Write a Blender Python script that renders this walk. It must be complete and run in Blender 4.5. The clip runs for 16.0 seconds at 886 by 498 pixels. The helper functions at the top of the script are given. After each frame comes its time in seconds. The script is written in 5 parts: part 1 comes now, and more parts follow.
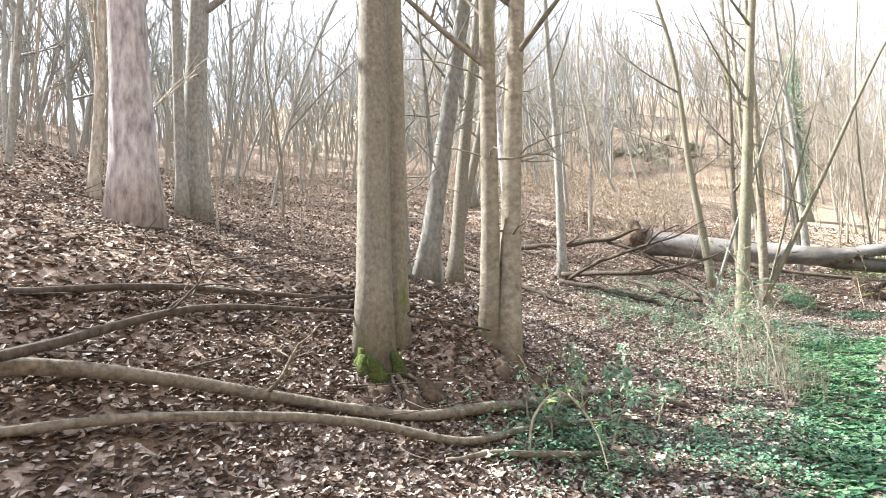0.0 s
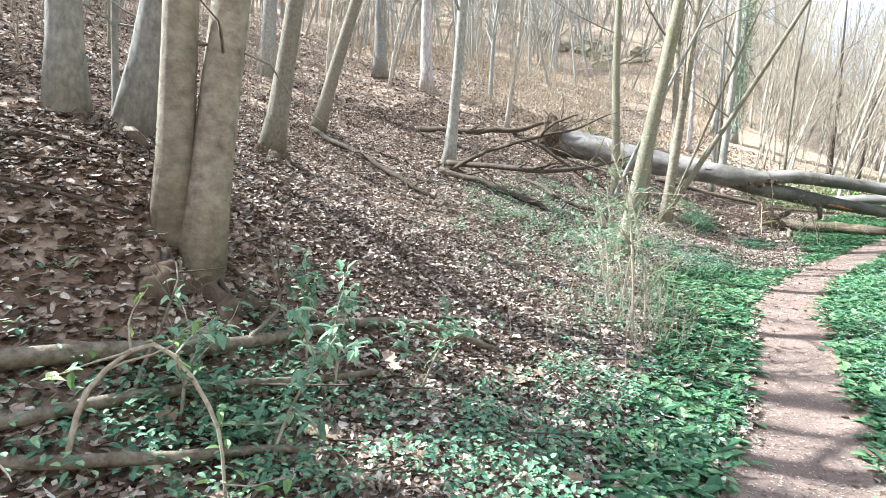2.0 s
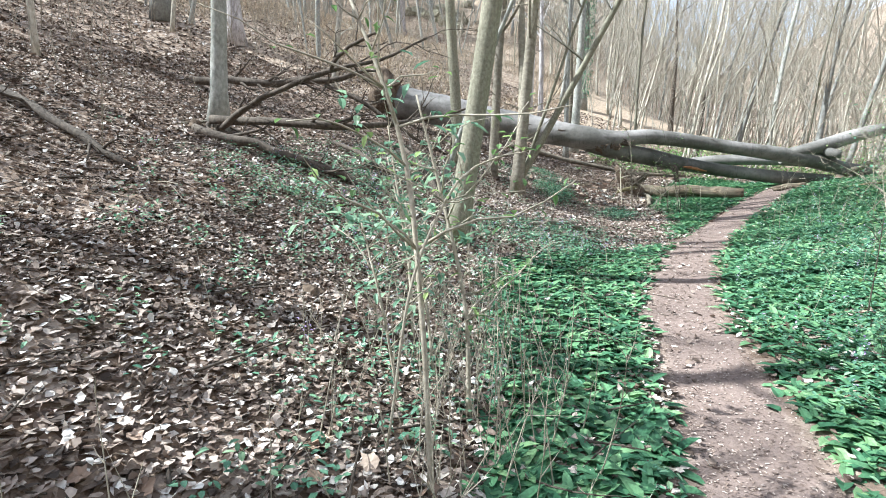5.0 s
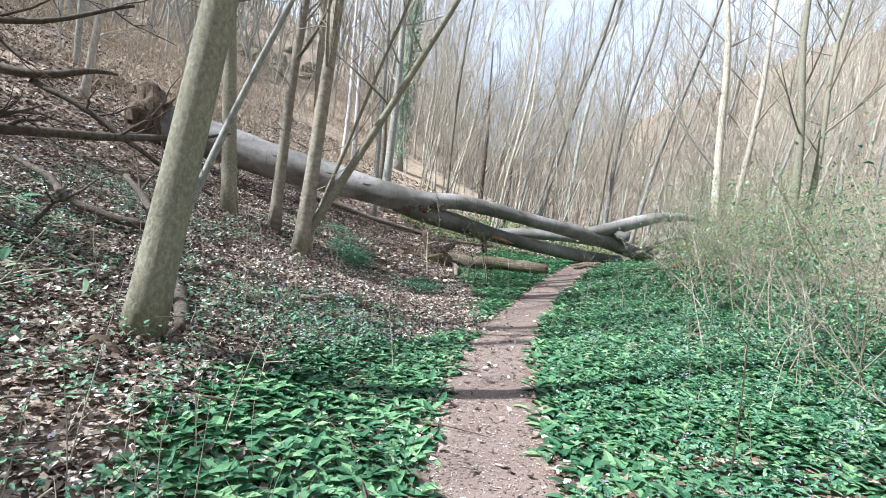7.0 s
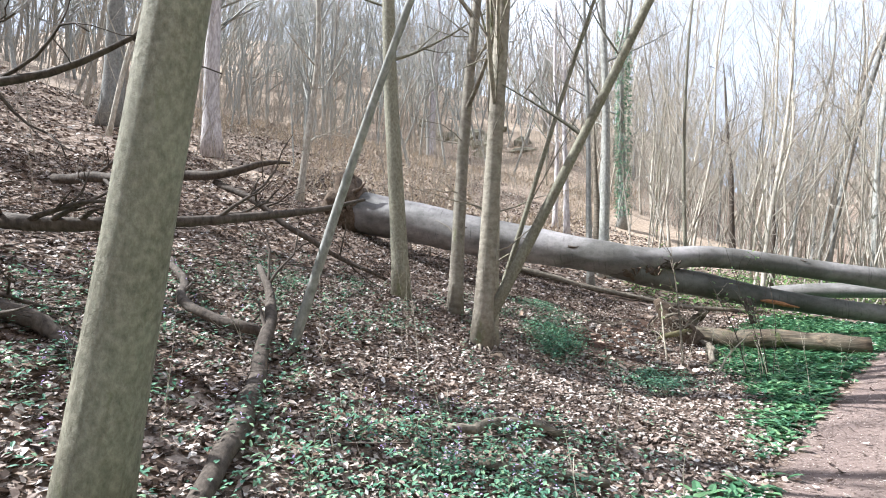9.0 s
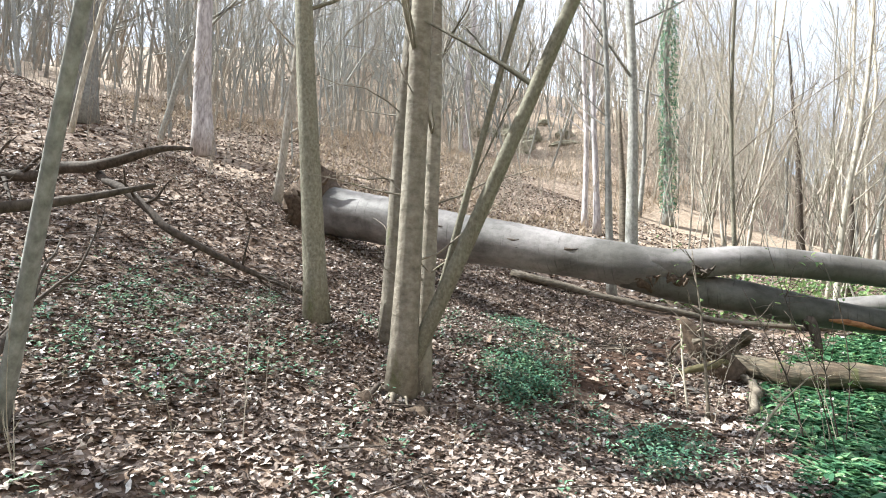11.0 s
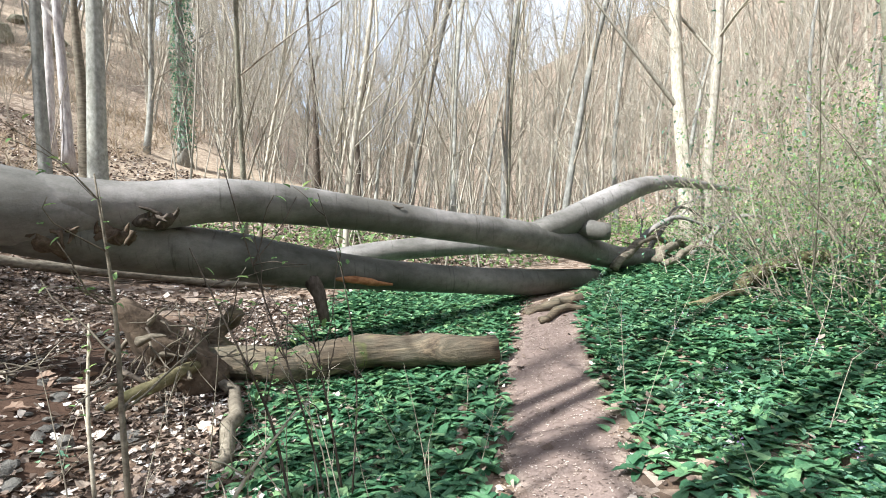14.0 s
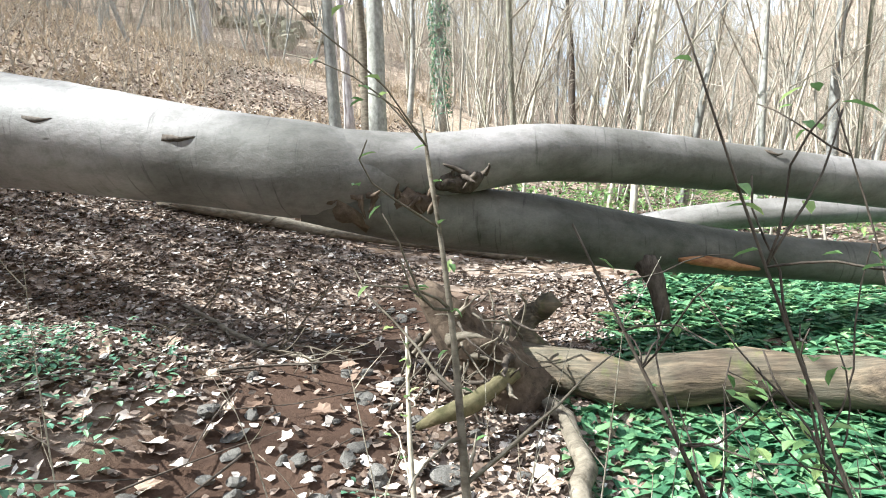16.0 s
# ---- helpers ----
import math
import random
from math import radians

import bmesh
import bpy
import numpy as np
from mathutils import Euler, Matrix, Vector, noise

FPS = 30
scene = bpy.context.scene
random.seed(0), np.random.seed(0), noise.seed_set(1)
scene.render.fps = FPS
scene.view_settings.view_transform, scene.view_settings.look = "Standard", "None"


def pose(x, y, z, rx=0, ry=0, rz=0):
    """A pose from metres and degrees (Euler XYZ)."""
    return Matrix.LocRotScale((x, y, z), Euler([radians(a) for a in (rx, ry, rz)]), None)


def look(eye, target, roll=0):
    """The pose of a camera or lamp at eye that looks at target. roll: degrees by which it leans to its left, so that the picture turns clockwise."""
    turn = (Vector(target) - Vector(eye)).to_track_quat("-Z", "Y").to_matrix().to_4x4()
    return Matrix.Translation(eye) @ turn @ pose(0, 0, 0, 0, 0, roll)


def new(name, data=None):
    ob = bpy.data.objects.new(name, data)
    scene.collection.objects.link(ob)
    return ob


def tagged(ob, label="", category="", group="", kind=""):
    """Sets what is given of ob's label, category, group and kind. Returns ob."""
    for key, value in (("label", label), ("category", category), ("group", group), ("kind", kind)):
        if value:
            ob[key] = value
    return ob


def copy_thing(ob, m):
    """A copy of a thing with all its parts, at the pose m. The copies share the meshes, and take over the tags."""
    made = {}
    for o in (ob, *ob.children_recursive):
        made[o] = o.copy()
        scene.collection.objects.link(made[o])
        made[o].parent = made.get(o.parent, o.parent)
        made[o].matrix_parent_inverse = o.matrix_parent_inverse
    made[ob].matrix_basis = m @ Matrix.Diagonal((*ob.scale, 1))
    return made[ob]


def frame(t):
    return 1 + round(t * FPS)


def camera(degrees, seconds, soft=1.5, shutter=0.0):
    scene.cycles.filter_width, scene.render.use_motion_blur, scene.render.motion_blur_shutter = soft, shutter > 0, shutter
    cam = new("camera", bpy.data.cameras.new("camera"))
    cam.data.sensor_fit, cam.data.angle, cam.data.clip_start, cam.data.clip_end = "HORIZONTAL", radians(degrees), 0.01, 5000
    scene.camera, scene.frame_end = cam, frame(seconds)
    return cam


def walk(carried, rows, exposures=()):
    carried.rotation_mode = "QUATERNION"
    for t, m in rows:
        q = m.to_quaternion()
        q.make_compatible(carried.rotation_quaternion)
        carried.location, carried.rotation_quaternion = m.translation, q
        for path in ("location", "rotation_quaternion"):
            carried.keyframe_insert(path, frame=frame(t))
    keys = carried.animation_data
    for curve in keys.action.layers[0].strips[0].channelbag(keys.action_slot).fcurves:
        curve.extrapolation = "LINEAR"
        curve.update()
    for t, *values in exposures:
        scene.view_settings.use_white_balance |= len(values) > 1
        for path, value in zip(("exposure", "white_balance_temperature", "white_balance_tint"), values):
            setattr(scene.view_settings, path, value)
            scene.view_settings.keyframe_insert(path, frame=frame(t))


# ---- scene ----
cam = camera(80.6, 16.0, soft=1.0)
PATH = [
    (0, (0.636, -0.361, 1.264), (-0.718, 1.095, 1.481), -3.6),
    (0.5, (0.593, 0.306, 1.238), (-0.767, 1.771, 1.304), -3.8),
    (1, (0.569, 0.94, 1.217), (-0.792, 2.403, 1.142), -2.7),
    (1.5, (0.529, 1.653, 1.196), (-0.694, 3.233, 1.096), -1.1),
    (2, (0.488, 2.315, 1.182), (-0.686, 3.92, 0.975), 2.6),
    (2.5, (0.442, 3.025, 1.154), (-0.48, 4.796, 1.035), 0.6),
    (3, (0.439, 3.716, 1.098), (-0.382, 5.533, 0.941), 0.1),
    (5.5, (-0.243, 6.208, 1.061), (-0.928, 8.066, 0.779), 1.3),
    (6, (-0.201, 6.784, 1.098), (-0.595, 8.739, 0.946), 3.8),
    (6.5, (-0.118, 7.25, 1.108), (-0.406, 9.226, 0.988), 6.2),
    (7, (-0.119, 7.837, 1.124), (-0.213, 9.835, 1.101), 5.4),
    (7.5, (-0.074, 8.433, 1.117), (-0.113, 10.433, 1.115), 0.4),
    (8, (-0.161, 9.089, 1.151), (-0.639, 11.031, 1.16), 1.3),
    (8.5, (-0.163, 9.592, 1.232), (-1.095, 11.352, 1.408), -1.5),
    (9, (-0.173, 10.142, 1.275), (-1.109, 11.899, 1.469), 1.2),
    (11.5, (0.189, 13.101, 1.579), (-0.942, 14.739, 1.771), 1.0),
    (12, (0.285, 13.708, 1.616), (-0.702, 15.434, 1.832), 1.5),
    (12.5, (0.401, 14.263, 1.744), (-0.145, 16.154, 2.099), 0.4),
    (13, (0.535, 14.726, 1.751), (0.727, 16.678, 2.142), 3.2),
    (13.5, (0.5, 15.175, 1.741), (0.908, 17.13, 1.854), -0.3),
    (14, (0.306, 15.561, 1.685), (0.758, 17.51, 1.659), -2.7),
    (14.5, (0.14, 15.931, 1.701), (0.577, 17.883, 1.686), -2.6),
    (15, (-0.075, 16.316, 1.716), (0.205, 18.296, 1.659), -3.6),
    (15.5, (-0.28, 16.658, 1.694), (-0.185, 18.645, 1.492), -3.4),
    (16, (-0.401, 16.896, 1.754), (-0.821, 18.848, 1.63), -2.9),
]
walk(cam, [(t, look(eye, target, roll)) for t, eye, target, roll in PATH], exposures=[(0, 2.18, 6200, 7), (1.5, 2.24, 5850, 2), (3, 1.93, 5750, 2), (5.5, 1.68, 5600, 1), (7, 1.45, 5600, 4), (8.5, 1.77, 5700, 7), (9, 1.67, 5700, 7), (11.5, 1.77, 6000, 4), (12, 1.77, 6000, 4), (12.5, 1.47, 6050, 4), (13.5, 1.12, 5950, 5), (14, 1.52, 5950, 4), (14.5, 1.57, 5950, 3), (16, 1.97, 5850, 2)])

# ---------------------------------------------------------------- world, sun, exposure
SUN_FROM = Vector((-0.93, -0.37, 0.0)).normalized()
SUN_UP = radians(46)
world = bpy.data.worlds.new("spring_sky")
scene.world = world
world.use_nodes = True
wn = world.node_tree.nodes
sky = wn.new("ShaderNodeTexSky")
sky.sky_type = "NISHITA"
sky.sun_disc = False
sky.sun_elevation = SUN_UP
sky.sun_rotation = math.atan2(SUN_FROM.x, SUN_FROM.y)
sky.dust_density = 2.5
# thin high cloud whitens the blue
cloud = wn.new("ShaderNodeTexNoise")
cloud.inputs["Scale"].default_value, cloud.inputs["Detail"].default_value = 2.2, 6
veil = wn.new("ShaderNodeMix")
veil.data_type = "RGBA"
veil.inputs[7].default_value = (10.5, 10.8, 11.8, 1)
thin = wn.new("ShaderNodeMapRange")
thin.inputs[1].default_value, thin.inputs[2].default_value, thin.inputs[3].default_value, thin.inputs[4].default_value = 0.3, 0.65, 0.3, 0.9
world.node_tree.links.new(cloud.outputs[0], thin.inputs[0])
world.node_tree.links.new(thin.outputs[0], veil.inputs[0])
world.node_tree.links.new(sky.outputs[0], veil.inputs[6])
world.node_tree.links.new(veil.outputs[2], wn["Background"].inputs[0])
wn["Background"].inputs[1].default_value = 0.054
sun_data = bpy.data.lights.new("sun", "SUN")
sun_data.energy, sun_data.angle, sun_data.color = 5.0, radians(0.6), (1.0, 0.955, 0.89)
sun = new("sun", sun_data)
sun_dir = Vector((SUN_FROM.x * math.cos(SUN_UP), SUN_FROM.y * math.cos(SUN_UP), math.sin(SUN_UP)))
sun.matrix_world = look(sun_dir * 60, (0, 0, 0))


# ---------------------------------------------------------------- materials
def nodes_of(name, rough=0.8, spec=0.25):
    m = bpy.data.materials.new(name)
    m.use_nodes = True
    b = m.node_tree.nodes["Principled BSDF"]
    b.inputs["Roughness"].default_value = rough
    b.inputs["Specular IOR Level"].default_value = spec
    return m, m.node_tree, b


def tex(nt, kind, scale, stretch=(1, 1, 1), coord="Object", **more):
    co = nt.nodes.new("ShaderNodeTexCoord")
    mp = nt.nodes.new("ShaderNodeMapping")
    mp.inputs["Scale"].default_value = stretch
    nt.links.new(co.outputs[coord], mp.inputs[0])
    t = nt.nodes.new(kind)
    t.inputs["Scale"].default_value = scale
    for key, value in more.items():
        t.inputs[key].default_value = value
    nt.links.new(mp.outputs[0], t.inputs["Vector"])
    return t


def ramp(nt, source, stops):
    r = nt.nodes.new("ShaderNodeValToRGB")
    el = r.color_ramp.elements
    while len(el) < len(stops):
        el.new(0.5)
    for e, (at, col) in zip(el, stops):
        e.position, e.color = at, (*col, 1)
    nt.links.new(source, r.inputs[0])
    return r.outputs[0]


def mix(nt, fac, a, b, how="MIX"):
    n = nt.nodes.new("ShaderNodeMix")
    n.data_type, n.blend_type = "RGBA", how
    for sock, value in ((n.inputs[0], fac), (n.inputs[6], a), (n.inputs[7], b)):
        if isinstance(value, bpy.types.NodeSocket):
            nt.links.new(value, sock)
        else:
            sock.default_value = value if isinstance(value, (int, float)) else (*value, 1)
    return n.outputs[2]


def bump(nt, b, height, strength, distance=0.01):
    n = nt.nodes.new("ShaderNodeBump")
    n.inputs["Strength"].default_value, n.inputs["Distance"].default_value = strength, distance
    nt.links.new(height, n.inputs["Height"])
    nt.links.new(n.outputs[0], b.inputs["Normal"])


def bark(name, dark, mid, pale, furrow=0.5, stretch=(1, 1, 0.18), grain=38, moss=0.0, lichen=0.25):
    """Bark: upright grain, blotches of lichen and, where told, moss."""
    m, nt, b = nodes_of(name, 0.85, 0.15)
    g = tex(nt, "ShaderNodeTexNoise", grain, stretch, Detail=8, Roughness=0.65)
    big = tex(nt, "ShaderNodeTexNoise", 3.2, (1, 1, 0.5), Detail=5, Roughness=0.6)
    col = ramp(nt, g.outputs[0], [(0.28, dark), (0.5, mid), (0.72, pale)])
    blot = ramp(nt, big.outputs[0], [(0.42, (0, 0, 0)), (0.62, (1, 1, 1))])
    lich = mix(nt, lichen, col, mix(nt, 0.6, col, (0.34, 0.34, 0.27)))
    col = mix(nt, blot, col, lich)
    tint = nt.nodes.new("ShaderNodeObjectInfo")
    shade = ramp(nt, tint.outputs["Random"], [(0.0, (0.82, 0.80, 0.78)), (1.0, (1.15, 1.12, 1.06))])
    col = mix(nt, 1.0, col, shade, "MULTIPLY")
    if moss:
        mo = tex(nt, "ShaderNodeTexNoise", 2.1, (1, 1, 0.35), Detail=7, Roughness=0.7)
        amount = ramp(nt, mo.outputs[0], [(0.62 - moss * 0.3, (0, 0, 0)), (0.74 - moss * 0.3, (1, 1, 1))])
        col = mix(nt, amount, col, mix(nt, g.outputs[0], (0.07, 0.09, 0.03), (0.17, 0.18, 0.06)))
    nt.links.new(col, b.inputs["Base Color"])
    bump(nt, b, g.outputs[0], furrow, 0.02)
    return m


def island_leaf(name, stops, rough=0.6, glow=0.25, spec=0.3):
    """Leaves: each its own shade, with some light coming through."""
    m, nt, b = nodes_of(name, rough, spec)
    geo = nt.nodes.new("ShaderNodeNewGeometry")
    col = ramp(nt, geo.outputs["Random Per Island"], stops)
    v = tex(nt, "ShaderNodeTexNoise", 60, Detail=3)
    col = mix(nt, 0.5, col, ramp(nt, v.outputs[0], [(0.3, (0.6, 0.6, 0.6)), (0.7, (1.25, 1.25, 1.25))]), "MULTIPLY")
    nt.links.new(col, b.inputs["Base Color"])
    if glow:
        tr = nt.nodes.new("ShaderNodeBsdfTranslucent")
        nt.links.new(col, tr.inputs[0])
        ms = nt.nodes.new("ShaderNodeMixShader")
        ms.inputs[0].default_value = glow
        nt.links.new(b.outputs[0], ms.inputs[1])
        nt.links.new(tr.outputs[0], ms.inputs[2])
        nt.links.new(ms.outputs[0], nt.nodes["Material Output"].inputs[0])
    return m


def plain(name, a, b_, scale=12, rough=0.85, stretch=(1, 1, 1), relief=0.3):
    m, nt, b = nodes_of(name, rough, 0.2)
    t = tex(nt, "ShaderNodeTexNoise", scale, stretch, Detail=7, Roughness=0.65)
    nt.links.new(ramp(nt, t.outputs[0], [(0.3, a), (0.7, b_)]), b.inputs["Base Color"])
    bump(nt, b, t.outputs[0], relief, 0.02)
    return m


M_BIG = bark("bark_grey_brown", (0.115, 0.104, 0.087), (0.195, 0.178, 0.15), (0.285, 0.265, 0.225), 0.55, (1, 1, 0.75), 30, moss=0.15)
M_TWIN = bark("bark_knobbly_tan", (0.12, 0.105, 0.085), (0.225, 0.20, 0.165), (0.33, 0.305, 0.26), 0.8, (1, 1, 1.3), 12, moss=0.12)
M_PALE = bark("bark_furrowed_pale", (0.17, 0.15, 0.155), (0.44, 0.41, 0.42), (0.68, 0.65, 0.66), 1.0, (1, 1, 0.3), 13, lichen=0.1)
M_GREY = bark("bark_smooth_grey", (0.12, 0.12, 0.115), (0.235, 0.235, 0.225), (0.36, 0.36, 0.35), 0.3, (1, 1, 0.6), 20)
M_POLE = bark("bark_pole_beige", (0.17, 0.15, 0.125), (0.36, 0.33, 0.285), (0.58, 0.545, 0.49), 0.35, (1, 1, 0.3), 26)
M_OLIVE = bark("bark_olive_green", (0.10, 0.094, 0.072), (0.185, 0.175, 0.138), (0.285, 0.27, 0.22), 0.6, (1, 1, 0.7), 36, moss=0.12)


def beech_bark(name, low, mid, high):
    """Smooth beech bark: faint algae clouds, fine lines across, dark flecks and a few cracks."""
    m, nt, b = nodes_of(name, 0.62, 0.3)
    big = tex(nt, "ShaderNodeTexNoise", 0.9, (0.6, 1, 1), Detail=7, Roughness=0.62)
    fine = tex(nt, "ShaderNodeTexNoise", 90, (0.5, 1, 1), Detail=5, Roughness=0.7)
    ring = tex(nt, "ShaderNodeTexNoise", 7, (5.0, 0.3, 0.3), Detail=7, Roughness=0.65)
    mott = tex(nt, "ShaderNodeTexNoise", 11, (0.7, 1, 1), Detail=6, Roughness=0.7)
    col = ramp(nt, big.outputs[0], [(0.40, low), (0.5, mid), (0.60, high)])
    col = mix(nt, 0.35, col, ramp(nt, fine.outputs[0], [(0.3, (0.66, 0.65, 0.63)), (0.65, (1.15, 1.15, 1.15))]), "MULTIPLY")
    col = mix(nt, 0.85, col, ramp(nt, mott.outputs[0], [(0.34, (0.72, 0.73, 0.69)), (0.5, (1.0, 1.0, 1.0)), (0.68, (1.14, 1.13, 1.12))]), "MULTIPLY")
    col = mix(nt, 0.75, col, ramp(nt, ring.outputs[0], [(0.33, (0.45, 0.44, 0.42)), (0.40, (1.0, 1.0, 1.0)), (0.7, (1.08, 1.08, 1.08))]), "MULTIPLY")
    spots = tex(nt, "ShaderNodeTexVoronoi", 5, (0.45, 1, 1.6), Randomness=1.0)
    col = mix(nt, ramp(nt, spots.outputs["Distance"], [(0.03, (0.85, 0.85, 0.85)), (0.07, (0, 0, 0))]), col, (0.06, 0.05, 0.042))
    nt.links.new(col, b.inputs["Base Color"])
    bump(nt, b, mott.outputs[0], 0.3, 0.02)
    return m


M_BEECH = beech_bark("bark_fallen_beech", (0.10, 0.092, 0.082), (0.18, 0.165, 0.156), (0.265, 0.243, 0.235))
# darker copy of the beech bark with algae; the lower limb's shade painted in
M_SHADED_ALGAE = beech_bark("bark_beech_shaded_algae", (0.055, 0.054, 0.044), (0.11, 0.104, 0.092), (0.175, 0.164, 0.148))
M_DEAD = plain("dead_wood_grey_brown", (0.065, 0.052, 0.037), (0.24, 0.205, 0.16), 22, 0.9, (0.35, 1, 1), 0.6)
M_DARKBR = plain("dead_branch_dark", (0.032, 0.025, 0.02), (0.125, 0.10, 0.08), 26, 0.9, (1, 1, 0.5), 0.6)
M_ROTTEN = bark("rotten_log_tan", (0.03, 0.024, 0.019), (0.09, 0.07, 0.052), (0.21, 0.16, 0.112), 1.0, (0.1, 1, 1), 26, 0.08)
M_BRUSH = plain("brown_brush_twigs", (0.16, 0.13, 0.10), (0.40, 0.345, 0.28), 30, 0.85)
M_ROCK = plain("mossy_rock", (0.10, 0.098, 0.06), (0.29, 0.265, 0.20), 3.0, 0.95, relief=0.8)
M_MOSSLOG = plain("mossy_log", (0.07, 0.065, 0.03), (0.21, 0.175, 0.10), 12, 0.95, (1, 1, 1), 0.6)
M_TWIG = plain("dry_twig_straw", (0.24, 0.20, 0.15), (0.46, 0.41, 0.33), 30, 0.8)
M_SPLIT = plain("split_wood_orange", (0.14, 0.05, 0.02), (0.36, 0.19, 0.09), 25, 0.8, (0.3, 1, 1), 0.5)
M_MOSS = plain("green_moss", (0.03, 0.045, 0.012), (0.10, 0.12, 0.035), 45, 1.0, relief=1.0)
M_SOIL = plain("dark_root_soil", (0.04, 0.028, 0.02), (0.15, 0.11, 0.08), 14, 1.0, relief=1.0)
M_STONE = plain("grey_stone", (0.06, 0.053, 0.047), (0.19, 0.177, 0.16), 9, 0.85, relief=0.5)
M_LITTER = island_leaf("leaf_litter", [(0.0, (0.035, 0.024, 0.018)), (0.3, (0.115, 0.078, 0.058)), (0.6, (0.265, 0.20, 0.162)), (0.85, (0.48, 0.40, 0.345)), (1.0, (0.74, 0.69, 0.64))], 0.65, 0.12)
M_GARLIC = island_leaf("wild_garlic_leaf", [(0.0, (0.04, 0.115, 0.058)), (0.5, (0.088, 0.20, 0.10)), (0.85, (0.165, 0.30, 0.145)), (1.0, (0.27, 0.42, 0.20))], 0.5, 0.3, 0.25)
M_HERB = island_leaf("herb_leaf", [(0.0, (0.07, 0.17, 0.11)), (0.6, (0.14, 0.27, 0.17)), (1.0, (0.30, 0.42, 0.24))], 0.55, 0.3)
M_FRESH = island_leaf("fresh_spring_leaf", [(0.0, (0.11, 0.20, 0.07)), (0.7, (0.21, 0.33, 0.12)), (1.0, (0.38, 0.48, 0.18))], 0.5, 0.4)
M_FLOWER = island_leaf("corydalis_flower", [(0.0, (0.35, 0.22, 0.50)), (0.6, (0.55, 0.42, 0.68)), (1.0, (0.85, 0.83, 0.88))], 0.6, 0.3)
M_ELDER = island_leaf("elder_leaf", [(0.0, (0.12, 0.23, 0.15)), (0.6, (0.22, 0.36, 0.24)), (1.0, (0.42, 0.55, 0.36))], 0.5, 0.4)
M_STRAW = island_leaf("dry_grass", [(0.0, (0.28, 0.215, 0.15)), (1.0, (0.52, 0.43, 0.33))], 0.8, 0.2)
M_CHIP = island_leaf("path_chips", [(0.0, (0.09, 0.06, 0.048)), (0.5, (0.22, 0.16, 0.13)), (1.0, (0.46, 0.38, 0.33))], 0.8, 0.0)


def ground_material():
    m, nt, b = nodes_of("woodland_floor", 0.95, 0.1)
    n1 = tex(nt, "ShaderNodeTexNoise", 1.3, Detail=8, Roughness=0.7)
    n2 = tex(nt, "ShaderNodeTexNoise", 28, Detail=6, Roughness=0.7)
    vor = tex(nt, "ShaderNodeTexVoronoi", 11, Randomness=1.0)
    leaf = ramp(nt, vor.outputs["Color"], [(0.1, (0.07, 0.048, 0.035)), (0.45, (0.20, 0.147, 0.112)), (0.8, (0.42, 0.345, 0.29))])
    leaf = mix(nt, 0.55, leaf, ramp(nt, n2.outputs[0], [(0.3, (0.35, 0.32, 0.30)), (0.7, (1.3, 1.25, 1.2))]), "MULTIPLY")
    leaf = mix(nt, ramp(nt, n1.outputs[0], [(0.4, (0, 0, 0)), (0.7, (0.6, 0.6, 0.6))]), leaf, (0.15, 0.10, 0.07))
    trod = mix(nt, n2.outputs[0], (0.10, 0.072, 0.062), (0.28, 0.212, 0.185))
    mud = mix(nt, n2.outputs[0], (0.032, 0.019, 0.014), (0.11, 0.068, 0.048))
    straw = mix(nt, vor.outputs["Color"], mix(nt, n2.outputs[0], (0.20, 0.145, 0.105), (0.38, 0.29, 0.22)), (0.47, 0.38, 0.29))
    col = leaf
    for key, c in (("straw", straw), ("mud", mud), ("trod", trod)):
        at = nt.nodes.new("ShaderNodeAttribute")
        at.attribute_name = key
        col = mix(nt, at.outputs["Fac"], col, c)
    nt.links.new(col, b.inputs["Base Color"])
    bump(nt, b, n2.outputs[0], 0.6, 0.03)
    return m


M_GROUND = ground_material()


# ---------------------------------------------------------------- mesh helpers
class Soup:
    """Verts and faces gathered for one mesh."""

    def __init__(self):
        self.v, self.f, self.n = [], [], 0

    def add(self, verts, faces):
        self.v.append(np.asarray(verts, float).reshape(-1, 3))
        self.f.extend([tuple(int(i) + self.n for i in face) for face in faces])
        self.n += len(self.v[-1])

    def mesh(self, name, material, smooth_faces=True):
        me = bpy.data.meshes.new(name)
        me.from_pydata(np.concatenate(self.v).tolist() if self.v else [], [], self.f)
        me.materials.append(material)
        if smooth_faces:
            me.polygons.foreach_set("use_smooth", [True] * len(me.polygons))
        me.update()
        return me


